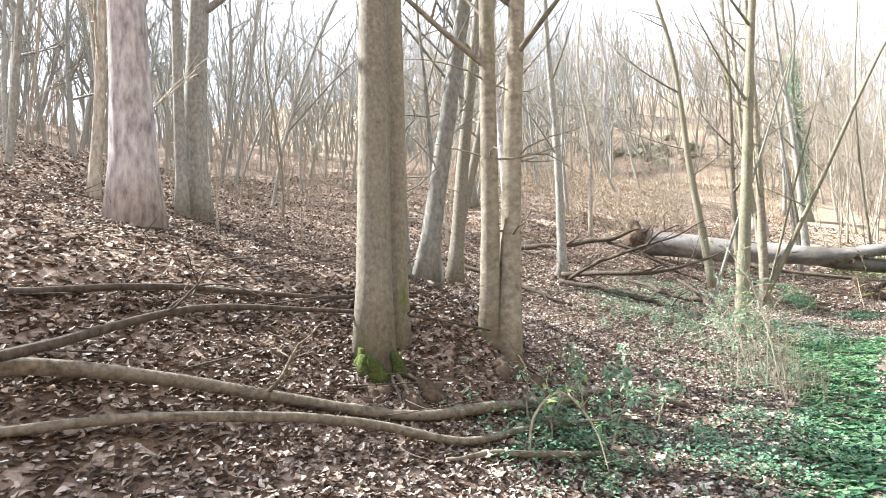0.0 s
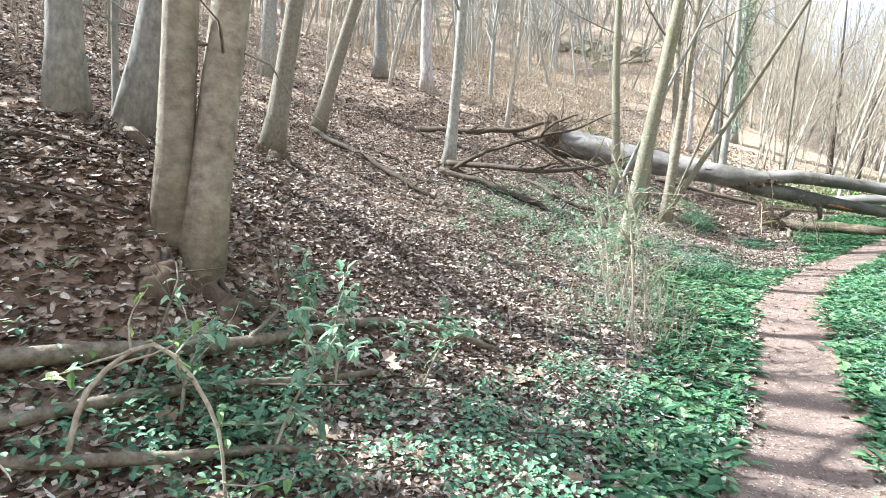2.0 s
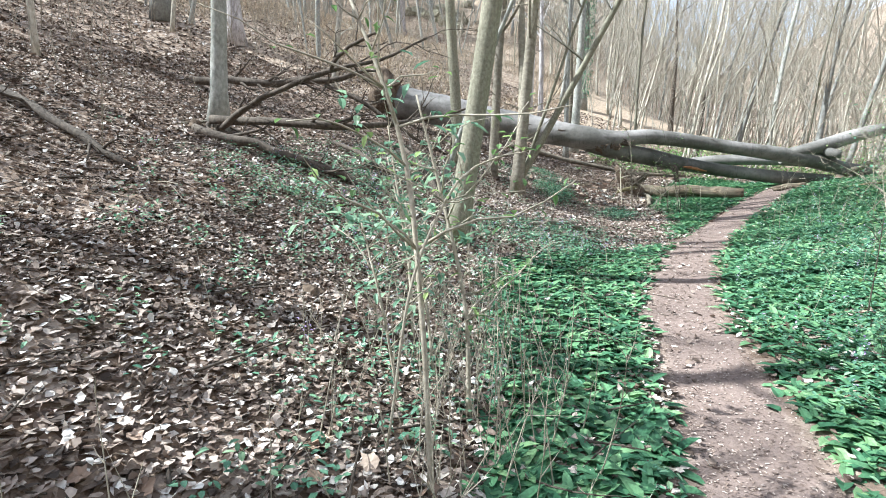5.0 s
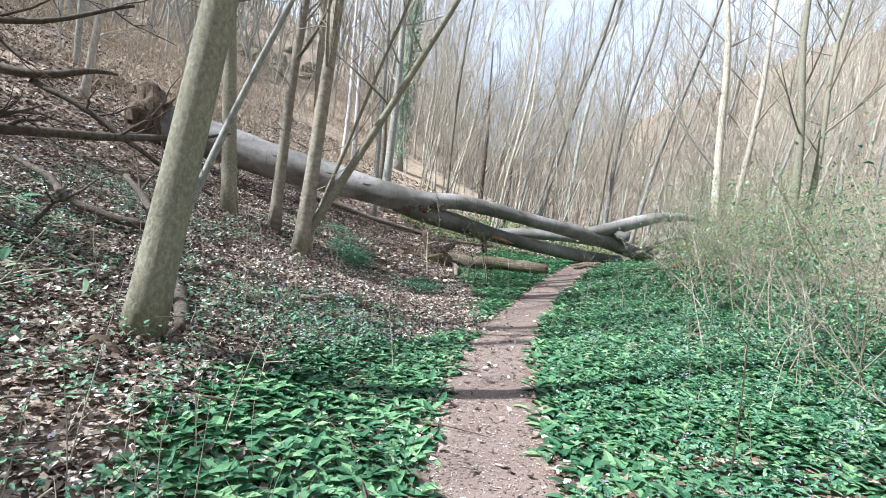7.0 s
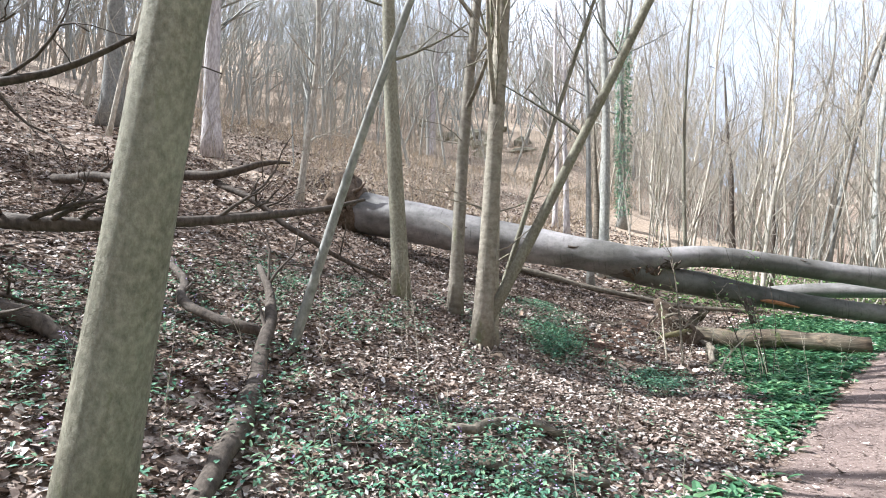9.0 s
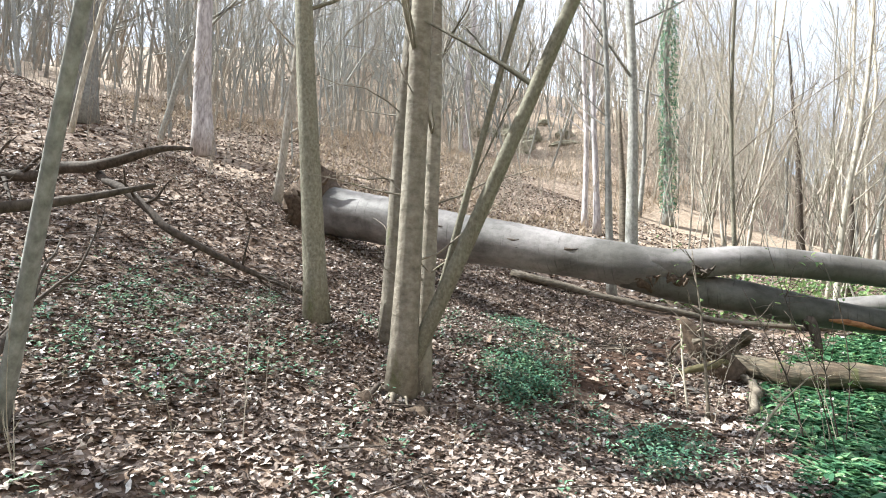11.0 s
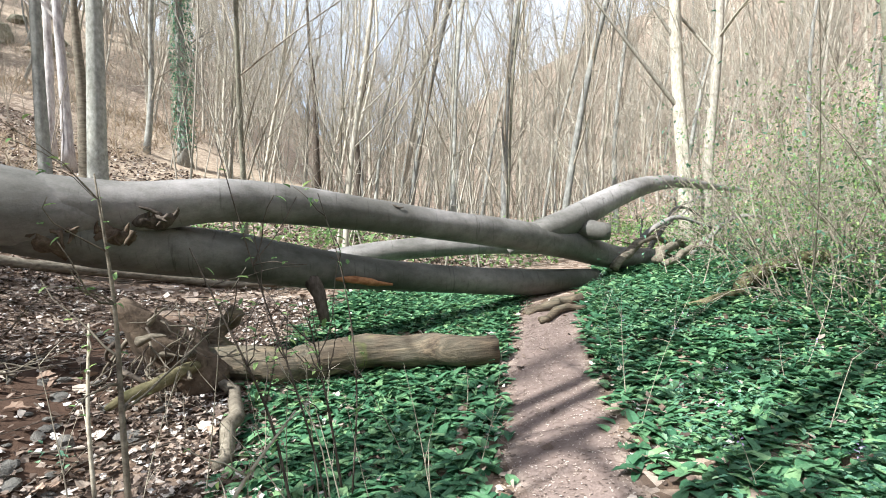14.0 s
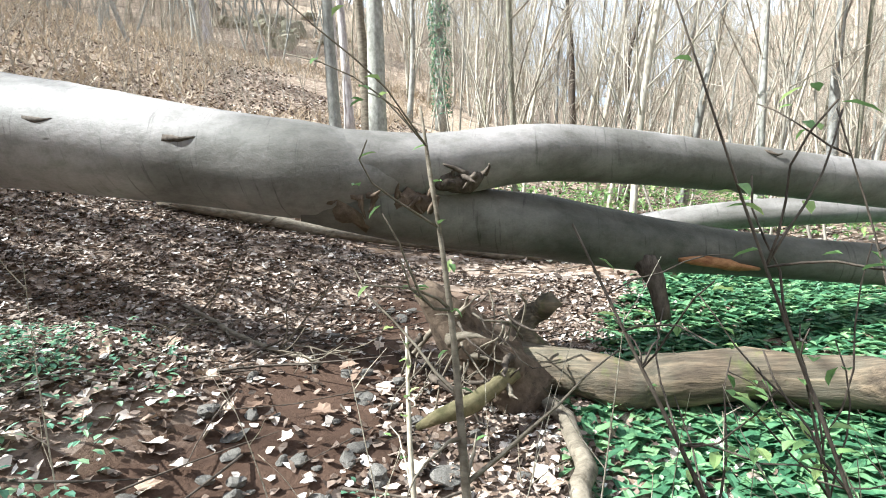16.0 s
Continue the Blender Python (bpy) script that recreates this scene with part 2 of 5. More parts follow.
def tube(soup, pts, radii, sides=8, wob=0.0, seed=0, cap=True):
    """A tapered tube along pts; wob roughens its rings."""
    pts, radii = np.asarray(pts, float), np.asarray(radii, float)
    rng = np.random.RandomState(seed)
    k = len(pts)
    tan = np.gradient(pts, axis=0)
    tan /= np.linalg.norm(tan, axis=1)[:, None] + 1e-9
    ref = np.array([0, 1, 0.0]) if abs(tan[:, 1]).mean() < 0.8 else np.array([1.0, 0, 0])
    side = np.cross(tan, ref)
    side /= np.linalg.norm(side, axis=1)[:, None] + 1e-9
    up = np.cross(side, tan)
    a = np.arange(sides) * 2 * np.pi / sides
    rad = radii[:, None] * np.ones((k, sides))
    if wob:
        lobes = rng.uniform(-1, 1, (3, sides))
        s = np.linspace(0, 1, k)
        for j in range(3):
            rad = rad * (1 + wob * 0.6 * np.sin((j + 1) * 5 * s + j)[:, None] * lobes[j][None])
        rad = rad * (1 + wob * rng.uniform(-0.4, 0.4, (k, sides)))
    v = pts[:, None] + rad[..., None] * (np.cos(a)[None, :, None] * side[:, None] + np.sin(a)[None, :, None] * up[:, None])
    faces = [(i * sides + j, i * sides + (j + 1) % sides, (i + 1) * sides + (j + 1) % sides, (i + 1) * sides + j) for i in range(k - 1) for j in range(sides)]
    if cap:
        faces.append(tuple(range(sides))[::-1])
        faces.append(tuple((k - 1) * sides + j for j in range(sides)))
    soup.add(v, faces)


def curve_through(knots, n):
    """n points of a smooth curve through knots (rows of x, y, z, r)."""
    knots = np.asarray(knots, float)
    t = np.r_[0, np.cumsum(np.linalg.norm(np.diff(knots[:, :3], axis=0), axis=1))]
    u = np.linspace(0, t[-1], n)
    out = np.stack([smooth(u, t, knots[:, c]) for c in range(knots.shape[1])], 1) if len(knots) > 2 else np.stack([np.interp(u, t, knots[:, c]) for c in range(knots.shape[1])], 1)
    return out[:, :3], np.maximum(out[:, 3], 0.002)


def wander(rng, start, way, length, n, r0, r1, curl=0.12, lift=0.0):
    """A crooked branch: its points and radii."""
    way = np.array(way, float)
    way /= np.linalg.norm(way)
    p, pts = np.array(start, float), [np.array(start, float)]
    for _ in range(n):
        way = way + rng.normal(0, curl, 3) + (0, 0, lift)
        way /= np.linalg.norm(way)
        p = p + way * length / n
        pts.append(p)
    return np.array(pts), np.linspace(r0, r1, n + 1)


def sprays(soup, start, way, length, r0, r1, curl, rings=4, sides=3):
    """Many thin bent tubes at once: rows of start, way and curl, with lengths and radii."""
    n = len(start)
    way = way / (np.linalg.norm(way, axis=1)[:, None] + 1e-9)
    u = np.linspace(0, 1, rings)
    p = start[:, None] + length[:, None, None] * (way[:, None] * u[None, :, None] + curl[:, None] * (u ** 2)[None, :, None])
    ref = np.where(np.abs(way[:, 2:3]) > 0.8, np.array([[1.0, 0, 0]]), np.array([[0, 0, 1.0]]))
    a = np.cross(way, ref)
    a /= np.linalg.norm(a, axis=1)[:, None] + 1e-9
    b = np.cross(way, a)
    ang = np.arange(sides) * 2 * np.pi / sides
    off = np.cos(ang)[None, :, None] * a[:, None] + np.sin(ang)[None, :, None] * b[:, None]
    rad = r0[:, None] + (r1 - r0)[:, None] * u[None]
    v = (p[:, :, None] + rad[:, :, None, None] * off[:, None]).reshape(-1, 3)
    i, j = np.meshgrid(np.arange(rings - 1), np.arange(sides), indexing="ij")
    i, j = i.ravel(), j.ravel()
    q = np.stack([i * sides + j, i * sides + (j + 1) % sides, (i + 1) * sides + (j + 1) % sides, (i + 1) * sides + j], 1)
    f = (np.arange(n) * rings * sides)[:, None, None] + q[None]
    soup.v.append(v)
    soup.f.extend([tuple(t) for t in (f.reshape(-1, 4) + soup.n).tolist()])
    soup.n += len(v)
    return p


def fork_off(rng, p, rad0, k, spread, lo=0.25, shrink=(0.35, 0.7), up=0.35, length=None):
    """Twigs that leave k times from each of the lines p (n, rings, 3)."""
    n, rings = p.shape[:2]
    u = rng.uniform(lo, 1, (n, k))
    f = u * (rings - 1)
    j = np.minimum(f.astype(int), rings - 2)
    rows = np.arange(n)[:, None]
    at = p[rows, j] + (p[rows, j + 1] - p[rows, j]) * (f - j)[..., None]
    line = p[:, -1] - p[:, 0]
    ln = np.linalg.norm(line, axis=1)
    way = line[:, None] / ln[:, None, None] + rng.normal(0, spread, (n, k, 3)) + (0, 0, up)
    lens = (ln[:, None] if length is None else length) * rng.uniform(*shrink, (n, k)) * (1.15 - 0.6 * u)
    r = np.repeat(rad0, k).reshape(n, k) * (1 - 0.7 * u) * 0.6
    return at.reshape(-1, 3), way.reshape(-1, 3), lens.ravel(), np.maximum(r.ravel(), 0.0025)


def crown_of(soup, rng, pts, rad, limbs, low, reach, twigs, fine, steep=0.9, thick=0.4):
    """A bare crown: limbs, twigs and fine twigs along a trunk."""
    k = len(pts)
    s = low + (1 - low) * (np.arange(limbs) + rng.uniform(0, 1, limbs)) / limbs
    f = np.minimum(s * (k - 1), k - 1.001)
    j = f.astype(int)
    at = pts[j] + (pts[j + 1] - pts[j]) * (f - j)[:, None]
    r = np.interp(f, np.arange(k), rad) * rng.uniform(thick * 0.6, thick * 1.2, limbs)
    a = rng.uniform(0, 6.283, limbs)
    way = np.stack([np.cos(a), np.sin(a), steep * rng.uniform(0.4, 1.7, limbs)], 1)
    length = reach * (1.15 - 0.7 * s) * rng.uniform(0.55, 1.25, limbs)
    p1 = sprays(soup, at, way, length, np.maximum(r, 0.008), np.full(limbs, 0.006), rng.normal(0, 0.13, (limbs, 3)) + (0, 0, 0.12), 6, 5)
    a2, w2, l2, r2 = fork_off(rng, p1, np.maximum(r, 0.008), twigs, 0.5)
    p2 = sprays(soup, a2, w2, l2, r2, np.full(len(l2), 0.003), rng.normal(0, 0.18, (len(l2), 3)), 4, 3)
    if fine:
        a3, w3, l3, r3 = fork_off(rng, p2, r2, fine, 0.55)
        sprays(soup, a3, w3, l3, np.minimum(r3, 0.006), np.full(len(l3), 0.002), rng.normal(0, 0.15, (len(l3), 3)), 3, 3)


def link(name, mesh, parent=None, label=""):
    ob = new(name, mesh)
    if parent is not None:
        ob.parent = parent
    if label:
        ob["label"] = label
    return ob


def z_at(x, y):
    return float(ground(np.array([x]), np.array([y]))[0])


def stem_points(rng, base, lean, height, r, bend, n=14, flare=1.5):
    """A trunk's line from base: leaning, slightly crooked, flared at the foot."""
    s = np.linspace(0, 1, n) ** 1.25
    h = s * height - 0.12 * (s == 0)
    ph = rng.uniform(0, 6.28, 4)
    wig = bend * height * s * (1 - 0.35 * s)
    pts = np.stack([base[0] + lean[0] * h + wig * 0.03 * np.sin(5 * s + ph[0]) + wig * 0.015 * np.sin(11 * s + ph[1]),
                    base[1] + lean[1] * h + wig * 0.03 * np.sin(5 * s + ph[2]) + wig * 0.015 * np.sin(11 * s + ph[3]),
                    base[2] + h], 1)
    rad = r * (1 - 0.82 * s) * (1 + (flare - 1) * np.exp(-np.maximum(h, 0) / (2.2 * r + 0.05)))
    return pts, rad


def tree(name, stems, material, seed, label, category="tree", height=13, sides=12, limbs=14, low=0.35, reach=3.0, twigs=5, bend=1.0, flare=1.5, group="", snags=0):
    """A standing tree: stems are rows of x, y, radius, lean x, lean y (and height); each has its own trunk and limbs."""
    rng = np.random.RandomState(seed)
    x0, y0 = stems[0][0], stems[0][1]
    z0 = z_at(x0, y0)
    top = new(name)
    top.location = (x0, y0, z0)
    for row in stems:
        x, y, r, lx, ly = row[:5]
        h = row[5] if len(row) > 5 else height
        pts, rad = stem_points(rng, (x - x0, y - y0, z_at(x, y) - z0), (lx, ly), h, r, bend, flare=flare)
        soup = Soup()
        tube(soup, pts, rad, sides, 0.06, seed)
        link("trunk", soup.mesh("trunk", material), top)
        if limbs:
            soup = Soup()
            crown_of(soup, rng, pts, rad, limbs, low, reach, twigs, 3)
            for _ in range(snags):
                i = rng.randint(2, 7)
                a = rng.uniform(0, 6.28)
                bp, br = wander(rng, pts[i], (np.cos(a), np.sin(a), 0.3), rng.uniform(0.3, 1.3), 4, 0.012, 0.003, 0.25)
                tube(soup, bp, br, 4, cap=False)
            link("crown", soup.mesh("crown", material), top, "bare branches and fine twigs")
    return tagged(top, label, category, group)


def patches(x, y, scale, seed):
    """Smooth random patches between 0 and 1."""
    rng = np.random.RandomState(seed)
    out = 0
    for _ in range(7):
        a, p, k = rng.uniform(0, 6.28), rng.uniform(0, 6.28), rng.uniform(0.6, 1.9)
        out = out + np.sin((x * np.cos(a) + y * np.sin(a)) * k / scale + p)
    return 0.5 + out / 7


# ---------------------------------------------------------------- ground
# path centreline (y, x, z)
PATH_LINE = [(-12, 0.9, -0.55), (0, 0.6, -0.28), (4, 0.52, -0.38), (7, 0.5, -0.4), (9.3, 0.28, -0.3), (11, 0.14, -0.17), (14, 0.38, -0.02), (16, 0.8, 0.12), (18.2, 1.55, 0.43), (20.5, 2.5, 0.78), (21.2, 2.85, 0.88), (24, 4.6, 1.1), (40, 12, 1.9)]
# cross-sections: y, then (sideways from the path, height over the path)
SECTIONS = [
    (-8, [(-40, 15), (-15, 6.0), (-8, 3.4), (-5, 2.2), (-3, 1.2), (-2, 0.65), (-1, 0.12), (0, 0), (1, 0.05), (4, 0.3), (10, 1.5), (40, 12)]),
    (1, [(-40, 15), (-15, 5.8), (-8, 3.2), (-5, 2.1), (-3.7, 1.25), (-2.7, 0.65), (-1, 0.05), (0, 0), (1, 0.05), (4, 0.3), (10, 1.5), (40, 12)]),
    (5, [(-40, 15), (-15, 5.2), (-8, 2.8), (-5, 1.75), (-3.4, 1.1), (-2.5, 0.5), (-1, 0.12), (0, 0), (1, 0.06), (4, 0.35), (10, 1.5), (40, 12)]),
    (9, [(-40, 15), (-15, 4.9), (-8, 2.4), (-6, 1.65), (-4, 1.0), (-2.2, 0.35), (-1, 0.1), (0, 0), (1, 0.06), (4, 0.4), (10, 1.5), (40, 12)]),
    (14, [(-40, 15), (-15, 4.9), (-8, 2.2), (-6, 1.6), (-4, 0.9), (-2, 0.3), (-1, 0.05), (0, 0), (1, 0.06), (4, 0.4), (10, 1.5), (40, 12)]),
    (18, [(-40, 15), (-15, 5.0), (-8, 1.9), (-6, 1.05), (-4.2, 0.55), (-2.6, -0.05), (-1.2, -0.08), (0, 0), (1, 0.1), (4, 0.4), (10, 1.5), (40, 12)]),
    (21, [(-40, 14), (-17, 4.7), (-10, 1.9), (-7, 0.75), (-5, 0.05), (-4, -0.02), (-2, -0.1), (0, 0), (1, 0.1), (4, 0.4), (10, 1.5), (40, 12)]),
    (30, [(-45, 14.5), (-22, 6.2), (-12, 2.2), (-8, 0.7), (-6, 0.3), (-4, 0.1), (-2, 0), (0, 0), (1, 0.1), (4, 0.4), (10, 1.5), (40, 12)]),
    (48, [(-60, 18.5), (-30, 9.0), (-18, 5.5), (-12, 2.8), (-8, 1.6), (-4, 0.6), (-2, 0.2), (0, 0), (2, 0.1), (6, 0.6), (14, 2.5), (50, 12)]),
]
def smooth(x, xs, ys):
    """monotone-ish cubic through knots, straight beyond the ends"""
    xs, ys = np.asarray(xs, float), np.asarray(ys, float)
    s = np.gradient(ys, xs)
    i = np.clip(np.searchsorted(xs, x) - 1, 0, len(xs) - 2)
    h = xs[i + 1] - xs[i]
    u = np.clip((x - xs[i]) / h, 0, 1)
    y = (ys[i] * (1 + 2 * u) * (1 - u) ** 2 + s[i] * h * u * (1 - u) ** 2 + ys[i + 1] * u * u * (3 - 2 * u) - s[i + 1] * h * u * u * (1 - u))
    return y + np.where(x < xs[0], (x - xs[0]) * s[0], 0) + np.where(x > xs[-1], (x - xs[-1]) * s[-1], 0)
def path_x(y): return smooth(y, [p[0] for p in PATH_LINE], [p[1] for p in PATH_LINE])
def path_z(y): return smooth(np.minimum(y, 40), [p[0] for p in PATH_LINE], [p[2] for p in PATH_LINE])
def ground(x, y):
    x, y = np.asarray(x, float), np.asarray(y, float)
    d = x - path_x(np.clip(y, -12, 40))
    h = np.array([smooth(np.clip(d, s[1][0][0], s[1][-1][0]), [p[0] for p in s[1]], [p[1] for p in s[1]]) for s in SECTIONS])
    ys = np.array([s[0] for s in SECTIONS], float)
    yy = np.clip(y, ys[0], ys[-1])
    i = np.clip(np.searchsorted(ys, yy) - 1, 0, len(ys) - 2)
    u = (yy - ys[i]) / (ys[i + 1] - ys[i])
    u = u * u * (3 - 2 * u)
    lo = np.take_along_axis(h, i[None], 0)[0]; hi = np.take_along_axis(h, (i + 1)[None], 0)[0]
    mound = 0.36 * np.exp(-((x + 4.0) ** 2 + (y - 3.95) ** 2) / 0.9) + 0.16 * np.exp(-((x + 2.95) ** 2 + (y - 3.6) ** 2) / 0.4)
    mound = mound + 0.18 * np.exp(-((x + 4.25) ** 2 + (y - 16.55) ** 2) / 0.8)
    far = np.hypot(x, y - 12)
    hills = 0.30 * np.clip(far - 48, 0, 70) + 0.22 * np.clip(x - 14, 0, 60)
    ridge = 0.58 * np.clip(y - 43, 0, 14) * np.clip((3 - x) / 15, 0, 1)
    return path_z(np.clip(y, -12, 40)) + lo * (1 - u) + hi * u + mound + hills + ridge


def lines(inner_lo, inner_hi, step, lo, hi):
    mid = list(np.arange(inner_lo, inner_hi, step))
    left, right, s = [], [], step
    while (left[-1] if left else inner_lo) > lo:
        s *= 1.13
        left.append((left[-1] if left else inner_lo) - s)
    s = step
    while (right[-1] if right else inner_hi) < hi:
        s *= 1.13
        right.append((right[-1] if right else inner_hi) + s)
    return np.array(left[::-1] + mid + right)


def rough(x, y):
    """Small unevenness of the floor, flat on the trodden path."""
    d = np.abs(x - path_x(np.clip(y, -12, 40)))
    off = np.clip((d - 0.3) / 0.8, 0, 1)
    return off * (0.05 * (patches(x, y, 0.35, 3) - 0.5) + 0.10 * (patches(x, y, 0.9, 4) - 0.5)) + 0.012 * (patches(x, y, 0.12, 5) - 0.5)


def floor_z(x, y):
    return ground(x, y) + rough(x, y)


def build_ground():
    xs, ys = lines(-9, 6, 0.11, -160, 160), lines(-2.5, 25, 0.11, -120, 200)
    gx, gy = np.meshgrid(xs, ys)
    gz = floor_z(gx.ravel(), gy.ravel())
    nx, ny = len(xs), len(ys)
    v = np.stack([gx.ravel(), gy.ravel(), gz], 1)
    idx = np.arange(nx * ny).reshape(ny, nx)
    f = np.stack([idx[:-1, :-1], idx[:-1, 1:], idx[1:, 1:], idx[1:, :-1]], -1).reshape(-1, 4)
    me = bpy.data.meshes.new("ground")
    me.from_pydata(v.tolist(), [], f.tolist())
    me.materials.append(M_GROUND)
    me.polygons.foreach_set("use_smooth", [True] * len(me.polygons))
    x, y = v[:, 0], v[:, 1]
    d = x - path_x(np.clip(y, -12, 40))
    edge = 0.36 + 0.10 * (patches(x, y, 0.25, 8) - 0.5)
    trod = np.clip((edge - np.abs(d)) / 0.08, 0, 1) * (y < 21.4)
    gully = np.exp(-((x + 1.75 - 0.12 * (y - 19.5)) / 0.7) ** 2) * np.clip((y - 17.6) / 0.8, 0, 1) * np.clip((22.3 - y) / 1.0, 0, 1)
    mud = np.clip(gully * 1.6 * (0.4 + patches(x, y, 0.3, 9)), 0, 1)
    high = np.clip((y - 17) / 6, 0, 1) * np.clip((-d - 7.5) / 3, 0, 1) + np.clip((y - 24) / 6, 0, 1) * np.clip((-2 - x) / 6, 0.12, 1)
    straw = np.clip(high, 0, 1) * np.clip(0.2 + patches(x, y, 2.5, 10), 0, 1)
    for key, val in (("trod", trod), ("mud", mud), ("straw", straw)):
        me.attributes.new(key, "FLOAT", "POINT").data.foreach_set("value", val)
    tagged(new("ground", me), "sloping woodland floor of brown leaf mould with a trodden earth path", "ground", kind="structure")


build_ground()

# ---------------------------------------------------------------- fallen beech
def fallen_beech():
    top = new("fallen_tree")
    top.location = (-1.6, 20.0, z_at(-1.6, 20.0))
    org = np.array(top.location)

    def limb(name, knots, n, sides=20, wob=0.05, seed=1, material=M_BEECH, label=""):
        pts, rad = curve_through(knots, n)
        soup = Soup()
        tube(soup, pts - org, rad, sides, wob, seed)
        return link(name, soup.mesh(name, material), top, label)

    limb("trunk", [(-7.6, 19.35, 3.25, 0.50), (-6.6, 19.5, 3.05, 0.44), (-5.6, 19.6, 2.84, 0.42), (-4.8, 19.66, 2.63, 0.40), (-3.55, 19.79, 2.4, 0.36), (-2.5, 19.9, 2.2, 0.31), (-1.75, 19.98, 2.06, 0.285), (-1.4, 20.07, 2.03, 0.2), (-1.15, 20.15, 2.0, 0.1)], 40, 26, 0.03)
    limb("limb", [(-2.3, 19.93, 2.2, 0.2), (-1.75, 19.98, 2.1, 0.24), (-1.2, 20.15, 2.08, 0.21), (-0.5, 20.4, 2.14, 0.19), (0.07, 20.65, 2.1, 0.185), (0.8, 20.95, 2.0, 0.17), (1.77, 21.33, 1.86, 0.17), (2.64, 21.7, 1.74, 0.19), (3.6, 22.1, 1.56, 0.19), (4.4, 22.4, 1.36, 0.17), (5.4, 22.9, 1.3, 0.13)], 44, 20, 0.03, 2)
    limb("limb", [(2.9, 21.82, 1.7, 0.17), (3.5, 22.05, 1.86, 0.19), (4.1, 22.3, 2.08, 0.18), (5.05, 22.7, 2.37, 0.15), (5.9, 23.1, 2.5, 0.11), (7.2, 23.6, 2.45, 0.06), (8.6, 24.2, 2.4, 0.03)], 24, 16, 0.03, 3)
    limb("limb", [(-1.9, 19.98, 2.0, 0.24), (-1.45, 20.15, 1.86, 0.24), (-1.0, 20.38, 1.74, 0.22), (-0.5, 20.57, 1.65, 0.215), (0.05, 20.77, 1.52, 0.2), (0.8, 21.04, 1.39, 0.165), (1.77, 21.4, 1.25, 0.16), (2.97, 21.84, 1.12, 0.17), (4.0, 22.2, 1.08, 0.14)], 34, 18, 0.04, 4, M_SHADED_ALGAE, "limb green with algae, its shade coloured in darker")
    limb("limb", [(-0.2, 23.2, 1.45, 0.12), (1.2, 23.0, 1.6, 0.15), (2.6, 22.9, 1.62, 0.14), (4.2, 23.3, 1.5, 0.11)], 18, 14, 0.04, 5)
    limb("branch_stub", [(3.75, 22.12, 1.82, 0.12), (3.95, 21.98, 1.74, 0.13), (4.1, 21.9, 1.72, 0.11)], 6, 12, 0.05, 6)
    limb("branch_stub", [(2.9, 22.6, 1.5, 0.05), (3.4, 22.5, 1.8, 0.06), (4.0, 22.5, 2.0, 0.05)], 8, 8, 0.05, 7)
    limb("branch_stub", [(0.2, 20.72, 1.4, 0.09), (0.27, 20.66, 1.2, 0.06), (0.3, 20.64, 0.98, 0.045)], 6, 8, 0.1, 9, M_DARKBR)
    # broken knot where the trunk forks
    rng = np.random.RandomState(4)
    for i, (x, y, z) in enumerate(((-1.72, 19.86, 1.90), (-1.38, 19.99, 1.88), (-1.1, 20.07, 2.0))):
        s = Soup()
        p, r = wander(rng, np.array((x, y, z)) - org, (0.8, 0.25, -0.35), 0.30, 6, 0.06, 0.025, 0.18)
        tube(s, p, r * (1 + 0.8 * np.sin(np.linspace(0, 3.1, len(r)))), 10, 0.5, i)
        for k in range(7):
            p, r = wander(rng, np.array((x + 0.05 * k, y - 0.03, z)) - org, (rng.normal(0, 0.8), -0.2, rng.normal(-0.2, 0.6)), rng.uniform(0.07, 0.18), 5, 0.024, 0.006, 0.18)
            tube(s, p, r, 5, 0.2, i * 5 + k)
        link("torn_knot", s.mesh("torn_knot", M_SOIL if i != 2 else M_DARKBR), top, "torn dark bark at the fork")
    s = Soup()
    pts, rad = curve_through([(0.42, 20.70, 1.38, 0.015), (0.6, 20.74, 1.36, 0.035), (0.85, 20.86, 1.30, 0.03), (1.0, 20.95, 1.27, 0.012)], 8)
    tube(s, pts - org, rad, 8, 0.3, 3)
    link("split_wood", s.mesh("split_wood", M_SPLIT), top, "splintered orange wood")
    # root plate at the uphill end
    s = Soup()
    pts, rad = curve_through([(-7.9, 19.3, 3.2, 0.35), (-7.65, 19.33, 3.2, 0.72), (-7.4, 19.37, 3.18, 0.68), (-7.1, 19.42, 3.14, 0.5)], 10)
    tube(s, pts - org, rad, 22, 0.28, 8)
    for i in range(60):
        a = rng.uniform(0, 6.28)
        p, r = wander(rng, np.array((-7.4 + rng.uniform(-0.3, 0.3), 19.36 + 0.5 * np.cos(a), 3.16 + 0.5 * np.sin(a))) - org, (rng.normal(0, 0.5), np.cos(a), np.sin(a)), rng.uniform(0.15, 0.5), 6, rng.uniform(0.03, 0.09), 0.012, 0.3)
        tube(s, p, r, 6, 0.2, i)
    link("root_plate", s.mesh("root_plate", M_SOIL), top, "torn dark roots with soil")
    return tagged(top, "fallen smooth grey beech trunk forked and lying across the gully", "fallen tree")


fallen_beech()


